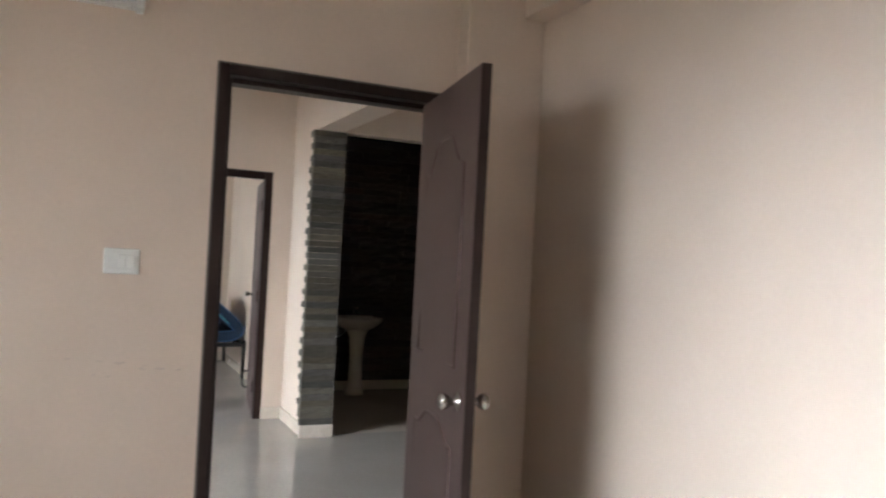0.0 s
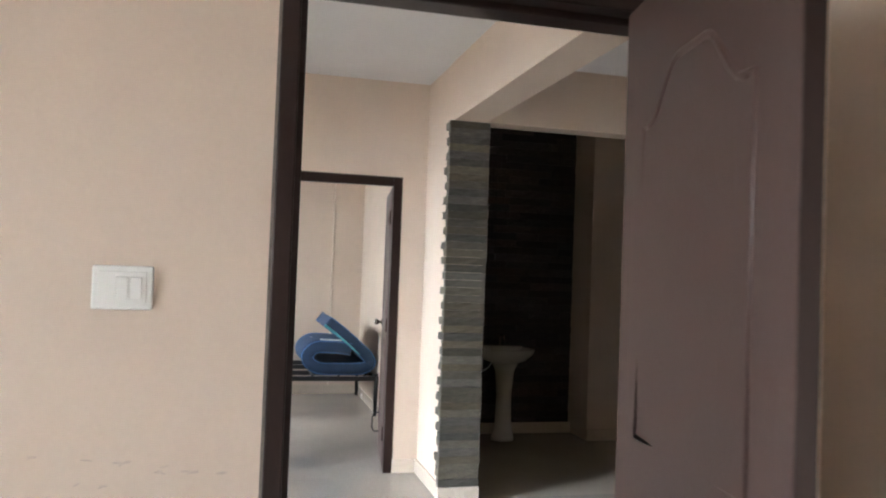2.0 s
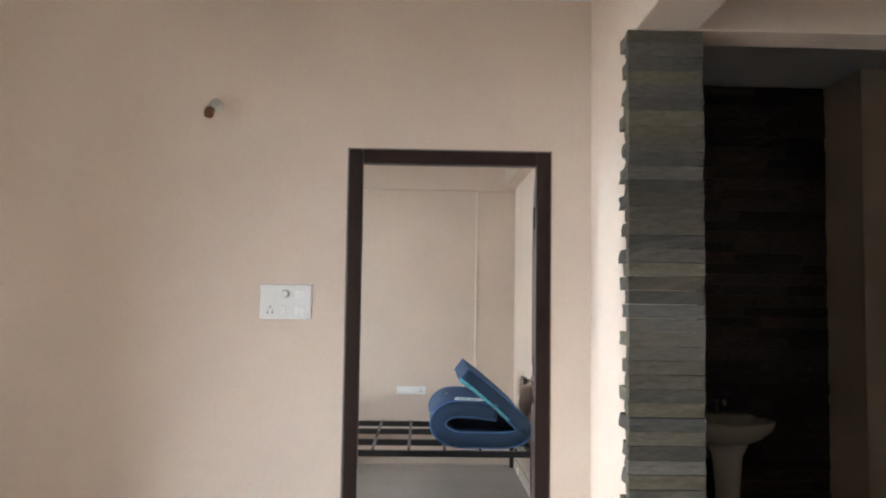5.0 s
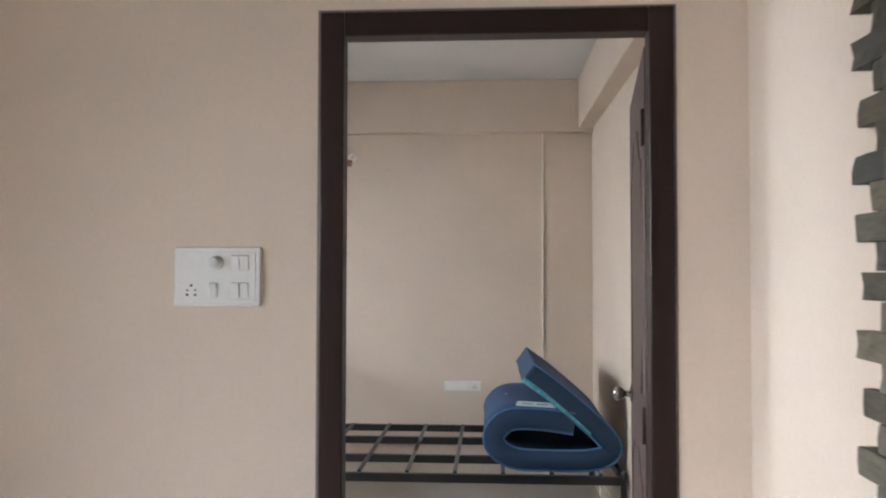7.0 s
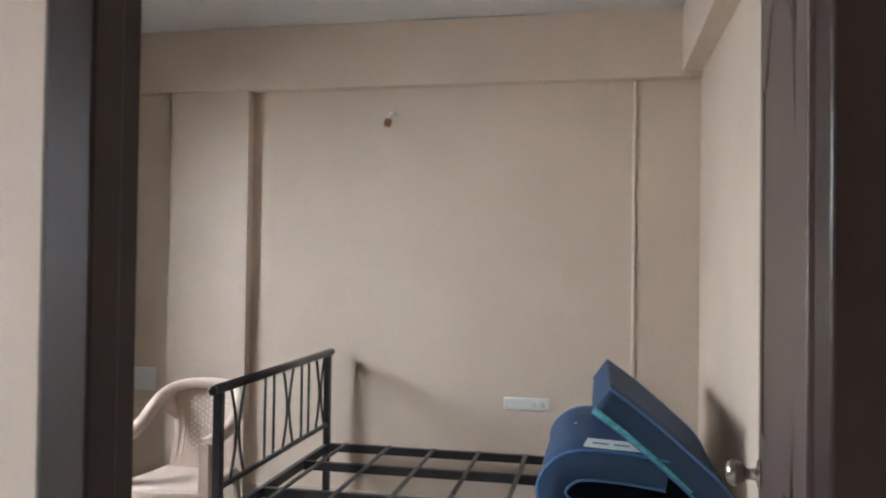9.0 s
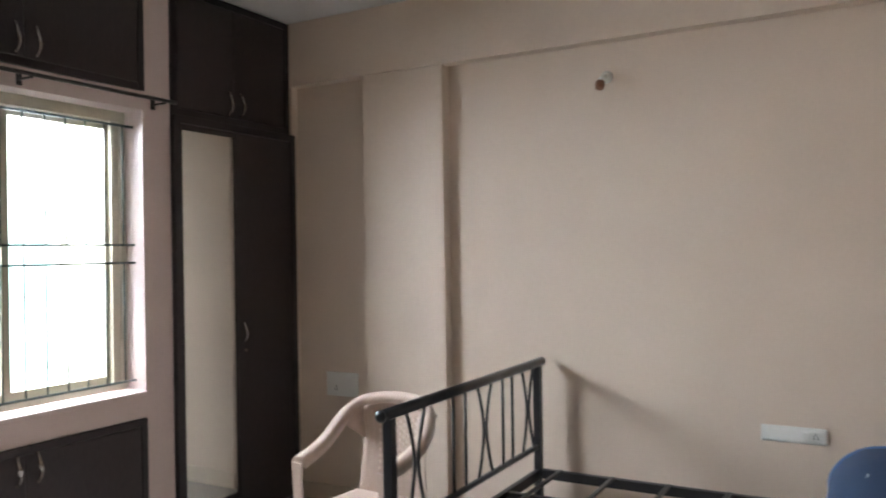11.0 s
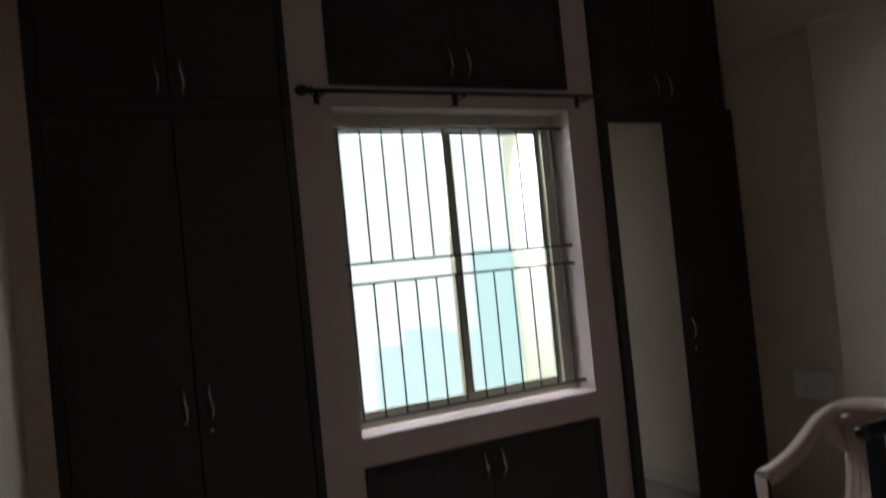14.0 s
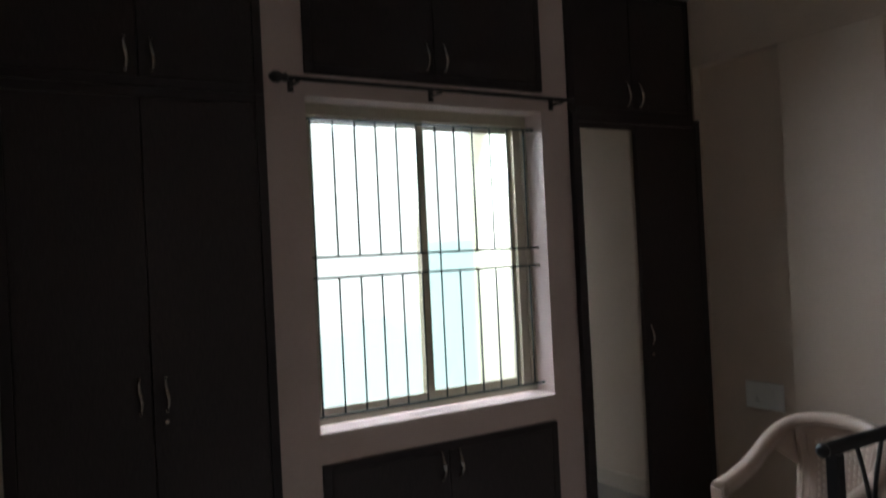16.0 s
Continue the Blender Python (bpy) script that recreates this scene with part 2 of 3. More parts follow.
structure("wall_passage_front", boxes((3.58, 6.27, 0, 6.05, 6.395, 2.432)), PEACH, "painted wall beside the passage opening", "wall")
structure("wall_passage_north", boxes((2.32, 8.34, 0, 4.16, 8.46, CEIL)), GROUT_SHADE, "rendered wall behind the slate cladding", "wall")
structure("column_passage", boxes((3.84, 7.90, 0, 4.30, 8.339, CEIL - 0.001), bevel=0.004), PEACH, "painted column at the end of the slate wall", "column")
structure("wall_passage_east", boxes((4.16, 6.40, 0, 4.30, 6.62, CEIL - 0.001), (4.16, 6.62, 2.20, 4.30, 7.86, CEIL - 0.001)), PEACH, "painted wall with an opening to a dark room", "wall")
# dark colour here stands in for the shade of an unlit room
structure("wall_kitchen", boxes((5.90, 6.40, 0, 6.05, 8.46, CEIL), (4.30, 8.34, 0, 5.90, 8.46, CEIL)), GROUT_SHADE, "wall coloured dark in place of the unlit room's shade", "wall")
structure("wall_hall_east", boxes((6.05, 3.10, 0, 6.20, 8.46, CEIL)), PEACH, "plain peach painted wall", "wall")
structure("wall_bedroom_east", boxes((2.169, 7.10, 0, 2.319, 10.75, CEIL)), PEACH, "peach painted bedroom wall", "wall")
structure("beam_bedroom_east", boxes((2.064, 7.101, 2.48, 2.168, 10.524, CEIL - 0.001), bevel=0.004), PEACH, "painted beam along the bedroom wall", "beam")
structure("wall_bedroom_north", boxes((W - 0.75, 10.60, 0, 2.168, 10.75, CEIL)), PEACH, "peach painted bedroom wall", "wall")
structure("beam_bedroom_north", boxes((W + 0.006, 10.525, 2.455, 2.168, 10.599, CEIL - 0.001), bevel=0.004), PEACH, "painted beam along the bedroom wall", "beam")
structure("column_bedroom", boxes((-0.940, 10.5255, 0, -0.428, 10.599, 2.454), bevel=0.004), PEACH, "shallow painted column on the bedroom wall", "column")

# window wall of the bedroom: two piers, the reveal and the outer skin
WY0, WY1, SILL, HEAD = 8.28, 9.47, 0.80, 2.16
structure("wall_bedroom_west", boxes((W - 0.75, 7.10, 0, W - 0.60, 8.11, CEIL), (W - 0.60, 8.06, 0, W - 0.25, 8.11, CEIL), (W - 0.25, 8.11, 0, W, WY0, CEIL)), PINK, "pink painted window wall with built-in cupboards", "wall")
structure("wall_bedroom_west_end", boxes((W - 0.75, 9.637, 0, W - 0.60, 10.60, CEIL), (W - 0.60, 9.637, 0, W - 0.25, 9.687, CEIL), (W - 0.25, WY1, 0, W, 9.637, CEIL)), PINK, "pink painted pier beside the window", "wall")
structure("wall_window_head", boxes((W - 0.25, WY0, HEAD, W, WY1, 2.25), (W - 0.25, WY0, 2.25, W - 0.20, WY1, CEIL)), PINK, "pink painted wall over the window", "wall")
structure("wall_window_apron", boxes((W - 0.25, WY0, 0.695, W, WY1, SILL), (W - 0.25, WY0, 0, W - 0.20, WY1, 0.695)), PINK, "pink painted wall under the window", "wall")
structure("window_sill", boxes((W - 0.12, WY0 - 0.002, SILL, W + 0.014, WY1 + 0.002, SILL + 0.022), bevel=0.004), PINK, "painted window sill with a worn edge", "window sill")


def skirting(name, *dims):
    structure(name, boxes(*dims, bevel=0.003, seg=1), SKIRT, "beige tile skirting along the wall", "skirting")


skirting("baseboard_room", (-1.72, D1Y - 0.012, 0, D1L, D1Y, 0.1), (1.801, 3.018, 0, 2.15, 3.03, 0.1), (2.138, -2.15, 0, 2.15, 3.018, 0.1))
skirting("baseboard_hall", (-3.30, D2Y - 0.012, 0, D2L, D2Y, 0.1), (D2R, D2Y - 0.012, 0, 2.085, D2Y, 0.1), (2.066, 6.251, 0, 2.085, 6.988, 0.1), (2.046, 6.226, 0, 2.32, 6.25, 0.1))
skirting("baseboard_passage", (2.32, 8.25, 0, 3.84, 8.262, 0.1), (3.84, 7.888, 0, 4.16, 7.90, 0.1))
skirting("baseboard_bedroom", (W, 10.588, 0, -0.94, 10.60, 0.1), (-0.946, 10.514, 0, -0.422, 10.5255, 0.1), (-0.428, 10.588, 0, 2.169, 10.60, 0.1), (2.157, 7.10, 0, 2.169, 10.588, 0.1),
         (W, 8.115, 0, W + 0.012, WY0, 0.1), (W, WY1, 0, W + 0.012, 9.632, 0.1), (W, 7.10, 0, D2L, 7.112, 0.1))


# ---- doors ----
def knob(bm, x, z, y0, out):
    """A round door knob on the leaf's face at y0, standing out towards out (+1 or -1)."""
    prof = [(0.030, 0), (0.030, 0.005), (0.012, 0.009), (0.011, 0.026), (0.019, 0.032), (0.026, 0.045), (0.026, 0.055), (0.018, 0.064), (0.001, 0.067)]
    return lathe(bm, [(r, y0 + out * h) for r, h in prof], (x, 0, z), "y", 20)


def door_frame(name, x0, x1, y0, depth, near, far, label):
    """A rebated frame: near and far are the widths of its face and of the part behind it."""
    root = thing(name, pose(x0, y0, 0), label, "door frame", kind="structure")
    w, mid = x1 - x0, 0.05
    for s in (0, 1):
        bm = bmesh.new()
        for wid, a, c in ((near, -0.008, mid), (far, mid, depth)):
            xa, xb = (0, wid) if s == 0 else (w - wid, w)
            box(bm, xa, a, 0, xb, c, TOP)
        bmesh.ops.bevel(bm, geom=bm.edges[:], offset=0.004, segments=2, profile=0.5, affect="EDGES")
        part("jamb", bm, FRAME, root)
    part("head", boxes((near, -0.007, TOP - near, w - near, mid, TOP), (far, mid, TOP - far, w - far, depth, TOP), bevel=0.004), FRAME, root)
    bm = boxes((-0.006, -0.003, 0, 0.0, 0.0, TOP + 0.006), (w, -0.003, 0, w + 0.006, 0.0, TOP + 0.006), (0, -0.003, TOP, w, 0, TOP + 0.006))
    part("mortar_line", bm, GROUT_SHADE, root, "rough grey mortar edge round the frame")
    return root


def panel_mould(bm, x0, z0, x1, z1, y, out, arch=0.0):
    """A raised moulding round a sunk door panel; the top may rise in a shouldered arch."""
    pts = [(x0, z0), (x1, z0), (x1, z1)]
    if arch:
        n = 24
        for k in range(1, n):
            u = k / n
            x = x1 + (x0 - x1) * u
            s = min(u, 1 - u) * 2
            h = 0.5 - 0.5 * math.cos(min(max((s - 0.15) / 0.6, 0), 1) * math.pi)
            pts.append((x, z1 + arch * h))
    pts.append((x0, z1))
    path = [(x, y, z) for x, z in pts]
    tube(bm, path, 0.011, 8, close=True)
    inner = [((x - (x0 + x1) / 2) * 0.88 + (x0 + x1) / 2, y, (z - (z0 + z1) / 2) * 0.95 + (z0 + z1) / 2) for x, z in pts]
    tube(bm, inner, 0.006, 8, close=True)
    return bm


def door_leaf(name, m, width, label):
    """Hinge at the origin, the leaf along +x, its faces towards -y and +y."""
    root = thing(name, m, label, "door")
    t, h = 0.034, 2.068
    part("leaf", boxes((0.004, -t / 2, 0.012, width, t / 2, h), bevel=0.002), LEAF, root)
    for s in (-1, 1):
        bm = bmesh.new()
        panel_mould(bm, 0.13, 1.12, width - 0.13, 1.78, s * (t / 2 - 0.006), s, 0.11)
        panel_mould(bm, 0.13, 0.20, width - 0.13, 0.86, s * (t / 2 - 0.006), s, 0.06)
        part("panel_moulding", bm, LEAF, root)
        k = knob(bmesh.new(), width - 0.065, 1.025, s * t / 2, s)
        part("knob", k, STEEL, root, "brushed steel round knob")
    part("edge_strip", boxes((width, -t / 2 + 0.001, 0.012, width + 0.005, t / 2 - 0.001, h), bevel=0.001), FRAME, root)
    for z in (0.25, 1.05, 1.85):
        part("hinge", tube(bmesh.new(), [(0.012, t / 2 + 0.003, z - 0.05), (0.012, t / 2 + 0.003, z + 0.05)], 0.006), FRAME, root)
    return root


door_frame("door_1", D1L, D1R, D1Y, 0.13, 0.040, 0.057, "dark brown painted door frame with chipped edges")
door_frame("door_2", D2L, D2R, D2Y, 0.11, 0.062, 0.046, "dark brown painted door frame, scuffed at the edge")
door_leaf("door_leaf", pose(1.667, 3.098, 0, 0, 0, -99.6), 0.757, "brown moulded panel door standing open")
leaf2 = door_leaf("door_leaf", pose(1.868, 7.128, 0, 0, 0, 82.5), 0.80, "brown moulded panel door opened against the wall")
bm = bmesh.new()
tube(bm, [(0.60, 0.018, 0.30), (0.60, 0.06, 0.30), (0.60, 0.075, 0.27), (0.60, 0.075, 0.18), (0.60, 0.06, 0.15), (0.60, 0.018, 0.15)], 0.006)
part("door_stop_handle", bm, BLACK, leaf2, "dark metal pull near the foot of the door")


# ---- switches, sockets, lamp holders ----
def plate(name, m, w, h, label, category, modules):
    """A wall plate that faces -y; modules: (kind, x, z, width, height) from its centre."""
    root = thing(name, m, label, category)
    part("plate", boxes((-w / 2, -0.012, -h / 2, w / 2, 0, h / 2), bevel=0.004), PLASTIC, root)
    part("inner_frame", boxes((-w / 2 + 0.012, -0.015, -h / 2 + 0.012, w / 2 - 0.012, -0.0125, h / 2 - 0.012), bevel=0.001), PLASTIC, root)
    for kind, x, z, a, b in modules:
        if kind == "rocker":
            bm = boxes((x - a / 2, -0.020, z - b / 2, x + a / 2, -0.0155, z + b / 2), bevel=0.001)
            bmesh.ops.rotate(bm, verts=bm.verts[:], cent=(x, -0.0175, z), matrix=Matrix.Rotation(radians(13), 3, "X"))
            part("rocker", bm, PLASTIC, root)
        elif kind == "knob":
            part("dimmer_knob", lathe(bmesh.new(), [(a, -0.0155), (a, -0.019), (a * 0.82, -0.021), (a * 0.74, -0.036), (a * 0.6, -0.040)], (x, 0, z), "y", 20), PLASTIC, root)
        elif kind == "socket":
            for dx, dz, r in ((0, 0.3, 0.0035), (-0.26, 0, 0.0025), (0.26, 0, 0.0025), (-0.26, -0.3, 0.0035), (0.26, -0.3, 0.0035)):
                part("socket_hole", lathe(bmesh.new(), [(r, -0.0153), (r, -0.0160)], (x + dx * a, 0, z + dz * b), "y", 10), SLOT, root)
    return root


plate("switch_plate", pose(0.573, D1Y, 1.40), 0.115, 0.088, "white two-gang switch plate on the peach wall", "switch", [("rocker", 0.0, 0, 0.022, 0.045), ("rocker", 0.026, 0, 0.022, 0.045)])
plate("switch_board", pose(0.736, D2Y, 1.446), 0.228, 0.152, "white switchboard with fan dimmer and socket", "switch",
      [("knob", 0.0, 0.035, 0.019, 0), ("rocker", 0.050, 0.035, 0.020, 0.040), ("rocker", 0.074, 0.035, 0.020, 0.040), ("rocker", -0.008, -0.035, 0.020, 0.040),
       ("rocker", 0.050, -0.035, 0.020, 0.040), ("rocker", 0.074, -0.035, 0.020, 0.040), ("socket", -0.066, -0.035, 0.04, 0.04)])
plate("socket_plate", pose(1.245, 10.60, 0.650), 0.262, 0.070, "long white socket and switch plate above the bed", "socket", [("rocker", 0.045, 0, 0.022, 0.036), ("socket", 0.088, 0, 0.03, 0.03)])
plate("blank_plate", pose(-1.161, 10.60, 0.697), 0.224, 0.14, "white switchboard low in the wall recess", "switch", [("rocker", 0.05, 0.02, 0.02, 0.035), ("socket", -0.04, -0.02, 0.035, 0.035)])


def lamp_holder(name, m, label):
    root = thing(name, m, label, "lamp holder")
    part("base", lathe(bmesh.new(), [(0.030, 0), (0.030, -0.008), (0.020, -0.018), (0.014, -0.03)], axis="y"), PLASTIC, root)
    bm = bmesh.new()
    tube(bm, [(0, -0.02, 0), (-0.005, -0.05, -0.012), (-0.008, -0.075, -0.035)], [0.014, 0.016, 0.019], 12)
    part("arm", bm, PLASTIC, root)
    bm = bmesh.new()
    tube(bm, [(-0.008, -0.075, -0.033), (-0.011, -0.085, -0.060), (-0.012, -0.088, -0.068)], [0.021, 0.022, 0.018], 12)
    part("socket", bm, COPPER, root, "brown empty bulb socket")
    return root


lamp_holder("lamp_holder", pose(0.445, 10.60, 2.29), "empty white lamp holder on the bedroom wall")
lamp_holder("lamp_holder", pose(0.405, D2Y, 2.315), "empty dark lamp holder on the hall wall")

tl = thing("tube_light", pose(0.0, D1Y, 2.26), "white tube light fitting, switched off", "tube light")
part("batten", boxes((-0.62, -0.035, 0.0, 0.60, 0, 0.045), bevel=0.004), PLASTIC, tl)
part("tube", tube(bmesh.new(), [(-0.58, -0.055, 0.012), (0.57, -0.055, 0.012)], 0.014, 12), TUBE, tl)
for x in (-0.60, 0.585):
    part("end_holder", boxes((x - 0.013, -0.072, -0.008, x + 0.013, -0.001, 0.042), bevel=0.004), PLASTIC, tl)

# pipe in the corner of the bedroom wall, and a small nail mark
pipe = structure("trim_pipe", boxes((1.809, 10.588, 0.1, 1.827, 10.599, 2.454), bevel=0.005), CONDUIT, "painted conduit pipe on the bedroom wall", "pipe")

# scuffs on the paint, and the latch plates of the frames
random.seed(21)
for x, z, n in ((0.431, 1.061, 2), (0.509, 1.059, 1), (0.586, 1.046, 3), (0.664, 1.035, 3), (0.716, 1.036, 4), (0.769, 1.031, 2), (0.554, 1.007, 2), (0.505, 1.008, 1)):
    for k in range(n):
        bm = bmesh.new()
        cx, cz, a, w = x + random.uniform(-0.012, 0.012), z + random.uniform(-0.008, 0.008), random.uniform(-0.2, 0.5), random.uniform(0.006, 0.014)
        ring = [(cx + w * math.cos(q) * math.cos(a) - 0.0022 * math.sin(q) * math.sin(a), cz + w * math.cos(q) * math.sin(a) + 0.0022 * math.sin(q) * random.uniform(0.5, 1.4)) for q in (2 * math.pi * i / 9 for i in range(9))]
        bm.faces.new([bm.verts.new((px, D1Y - 0.0006, pz)) for px, pz in ring])
        part("scuff_mark", bm, SCUFF, bpy.data.objects["wall_room_north"], "faint grey scuff on the paint")
for frame_name, x, y in (("door_1", 0.0575, 0.095), ("door_2", 0.8525, 0.078)):
    bm = boxes((x - 0.0015, y - 0.012, 1.0, x + 0.0015, y + 0.012, 1.075), bevel=0.0006, seg=1)
    part("latch_plate", bm, STEEL, bpy.data.objects[frame_name], "steel latch plate")
# chips along the outer edge of the bedroom's door frame
random.seed(4)
for k in range(9):
    z, h = random.uniform(0.9, 1.9), random.uniform(0.004, 0.011)
    part("paint_chip", boxes((0.897, -0.0095, z, 0.9008, -0.0078, z + h), bevel=0.0006, seg=1), GROUT_SHADE, bpy.data.objects["door_2"], "small chip in the brown paint")

# ---- bedroom window ----
win = thing("window_1", pose(0, 0, 0), "cream aluminium sliding window with clear panes", "window", kind="structure")
X0 = W - 0.20
part("window_frame", boxes((X0, WY0, SILL + 0.023, X0 + 0.075, WY1, SILL + 0.055), (X0, WY0, HEAD - 0.05, X0 + 0.075, WY1, HEAD), (X0, WY0, SILL + 0.055, X0 + 0.075, WY0 + 0.03, HEAD - 0.05), (X0, WY1 - 0.03, SILL + 0.055, X0 + 0.075, WY1, HEAD - 0.05)), ALU, win)


def sash(y0, y1, x):
    bot, top = SILL + 0.056, HEAD - 0.051
    s = part("sash", boxes((x, y0, bot, x + 0.022, y0 + 0.035, top), (x, y1 - 0.035, bot, x + 0.022, y1, top), (x, y0 + 0.035, bot, x + 0.022, y1 - 0.035, bot + 0.035), (x, y0 + 0.035, top - 0.035, x + 0.022, y1 - 0.035, top)), ALU, win)
    p = part("pane", boxes((x + 0.009, y0 + 0.034, bot + 0.034, x + 0.013, y1 - 0.034, top - 0.034)), GLASS, s)
    p.visible_shadow = False
    return s


sash(WY0 + 0.031, 8.892, X0 + 0.045)
sash(8.858, WY1 - 0.055, X0 + 0.016)
part("sash", boxes((X0 + 0.045, WY1 - 0.075, SILL + 0.056, X0 + 0.067, WY1 - 0.032, HEAD - 0.051)), ALU, win, "edge of the half-open second sash")

GX = W - 0.068
grille = thing("window_grille", pose(GX, WY0, 0), "dark painted steel window grille of thin bars", "grille")
for z in (0.868, 1.432, 1.517, 2.083):
    part("rail", boxes((-0.006, 0.0, z - 0.005, 0.006, WY1 - WY0, z + 0.005)), GRILLE, grille)
for k in range(12):
    y = 0.043 + 0.0988 * k
    for z0, z1 in ((0.873, 1.427), (1.522, 2.078)):
        part("bar", tube(bmesh.new(), [(0, y, z0), (0, y, z1)], 0.0045, 6), GRILLE, grille)
    if k in (0, 6):
        part("bar", tube(bmesh.new(), [(0, y, 1.437), (0, y, 1.512)], 0.0045, 6), GRILLE, grille)

rod = thing("curtain_rod", pose(W, 0, 2.205), "dark metal curtain rod with ball finials, no curtain", "curtain rod")
part("rod", tube(bmesh.new(), [(0.09, 8.17, 0), (0.09, 9.60, 0)], 0.009, 10), BLACK, rod)
part("finial", lathe(bmesh.new(), [(0.008, 8.18), (0.020, 8.17), (0.014, 8.155), (0.024, 8.14), (0.022, 8.12), (0.008, 8.105)], (0.09, 0, 0), "y", 14), BLACK, rod)
for y in (8.22, 8.86, 9.53):
    part("bracket", boxes((0.001, y - 0.012, -0.035, 0.008, y + 0.012, 0.025), (0.008, y - 0.006, -0.016, 0.092, y + 0.006, -0.008), bevel=0.001), BLACK, rod)


# ---- built-in cupboards ----
def pull(y, z, parent, length=0.12):
    bm = bmesh.new()
    n = 8
    tube(bm, [(0.022 + 0.022 * math.sin(math.pi * k / n), y + 0.004 * math.sin(2 * math.pi * k / n), z - length / 2 + length * k / n) for k in range(n + 1)], [0.004 + 0.004 * math.sin(math.pi * k / n) for k in range(n + 1)], 8)
    lathe(bm, [(0.007, 0.014), (0.006, 0.024)], (0, y, z - length / 2 + 0.002), "x", 10)
    lathe(bm, [(0.007, 0.014), (0.006, 0.024)], (0, y, z + length / 2 - 0.002), "x", 10)
    return part("handle", bm, STEEL, parent, "curved steel handle")


def cupboard(name, y0, y1, z0, z1, doors, label, depth=0.55, mirror_door=-1, keyed=False, bar=0.035, handle_z=None, proud=0.0):
    """A built-in unit in the window wall. doors: where the fronts are split."""
    root = thing(name, pose(W, 0, 0), label, "wardrobe")
    f = 0.012 + proud
    part("body", boxes((-min(depth, 0.59), y0 + 0.002, z0, -0.004, y0 + 0.02, z1), (-min(depth, 0.59), y1 - 0.02, z0, -0.004, y1 - 0.002, z1), (-min(depth, 0.59), y0 + 0.02, z0, -min(depth, 0.59) + 0.01, y1 - 0.02, z1)), WENGE, root)
    part("face_frame", boxes((-0.003, y0, z0, f, y0 + bar, z1), (-0.003, y1 - bar, z0, f, y1, z1), (-0.003, y0 + bar, z1 - bar, f, y1 - bar, z1), (-0.003, y0 + bar, z0, f, y1 - bar, z0 + bar), bevel=0.0015, seg=1), WENGE_EDGE, root)
    cuts = [y0 + bar] + list(doors) + [y1 - bar]
    for i, (a, b) in enumerate(zip(cuts, cuts[1:])):
        d = part("door", boxes((-0.006, a + 0.002, z0 + bar + 0.002, f - 0.004, b - 0.002, z1 - bar - 0.002), bevel=0.002, seg=1), WENGE, root)
        if i == mirror_door:
            part("mirror", boxes((f - 0.0035, a + 0.004, 0.185, f + 0.001, b - 0.03, z1 - bar - 0.035)), MIRROR, d, "tall mirror panel")
            continue
        inner = (b - 0.045) if (i % 2 == 0 and len(cuts) > 2 and mirror_door < 0) else (a + 0.045)
        hz = handle_z if handle_z is not None else z0 + 0.11
        pull(inner, hz, d)
        if keyed and i == 1:
            part("lock", lathe(bmesh.new(), [(0.009, f - 0.004), (0.009, f + 0.004), (0.005, f + 0.006)], (0, inner, hz - 0.10), "x", 12), STEEL, d)
    return root


cupboard("wardrobe", 7.19, 8.11, 0.0, 2.15, [7.655], "tall dark brown built-in wardrobe with two doors", handle_z=1.06, keyed=True)
cupboard("loft_cupboard", 7.19, 8.11, 2.152, CEIL - 0.006, [7.655], "dark brown loft cupboard above the wardrobe")
cupboard("loft_cupboard", WY0, WY1 + 0.008, 2.252, CEIL - 0.006, [8.885], "dark brown loft cupboard above the window", depth=0.19)
cupboard("window_cupboard", WY0, WY1, 0.0, 0.693, [8.865], "low dark brown cupboard under the window", depth=0.19, handle_z=0.60)
cupboard("mirror_wardrobe", 9.638, 10.545, 0.0, 2.165, [10.06], "dark brown wardrobe with a mirrored door", mirror_door=0, handle_z=1.04, bar=0.040, keyed=True, proud=0.02)
cupboard("loft_cupboard", 9.638, 10.52, 2.167, CEIL - 0.006, [10.07], "dark brown loft cupboard above the mirrored wardrobe")
structure("trim_filler", boxes((W - 0.59, 10.546, 0, W + 0.004, 10.599, CEIL - 0.001)), PEACH, "painted filler beside the wardrobe", "trim")
structure("trim_filler_left", boxes((W - 0.59, 7.101, 0, W + 0.004, 7.188, CEIL - 0.001)), PEACH, "painted filler beside the wardrobe", "trim")

# ---- bed ----
BX0, BX1, BY0, BY1, BZ = 0.109, 2.140, 9.145, 10.498, 0.394
RZ, LZ = 0.911, 0.503     # heights of the foot board's rails
bed = thing("metal_bed", pose(0, 0, 0), "black metal bed frame with bare slats", "bed")
foot = part("foot_rail", tube(bmesh.new(), [(BX0, BY0 - 0.03, RZ), (BX0, BY1 + 0.03, RZ)], 0.021, 14), BLACK, bed)
for y in (BY0 - 0.034, BY1 + 0.034):
    part("end_cap", lathe(bmesh.new(), [(0.010, y - 0.010), (0.021, y - 0.004), (0.021, y + 0.004), (0.010, y + 0.010)], (BX0, 0, RZ), "y", 14), BLACK, foot)
for y in (BY0 + 0.02, BY1 - 0.02):
    part("leg", boxes((BX0 - 0.018, y - 0.018, 0, BX0 + 0.018, y + 0.018, RZ - 0.017), bevel=0.003), BLACK, bed)
    part("leg", tube(bmesh.new(), [(BX1, y, 0), (BX1, y, 0.41), (BX1, y, 0.425)], [0.02, 0.02, 0.012], 12), BLACK, bed)
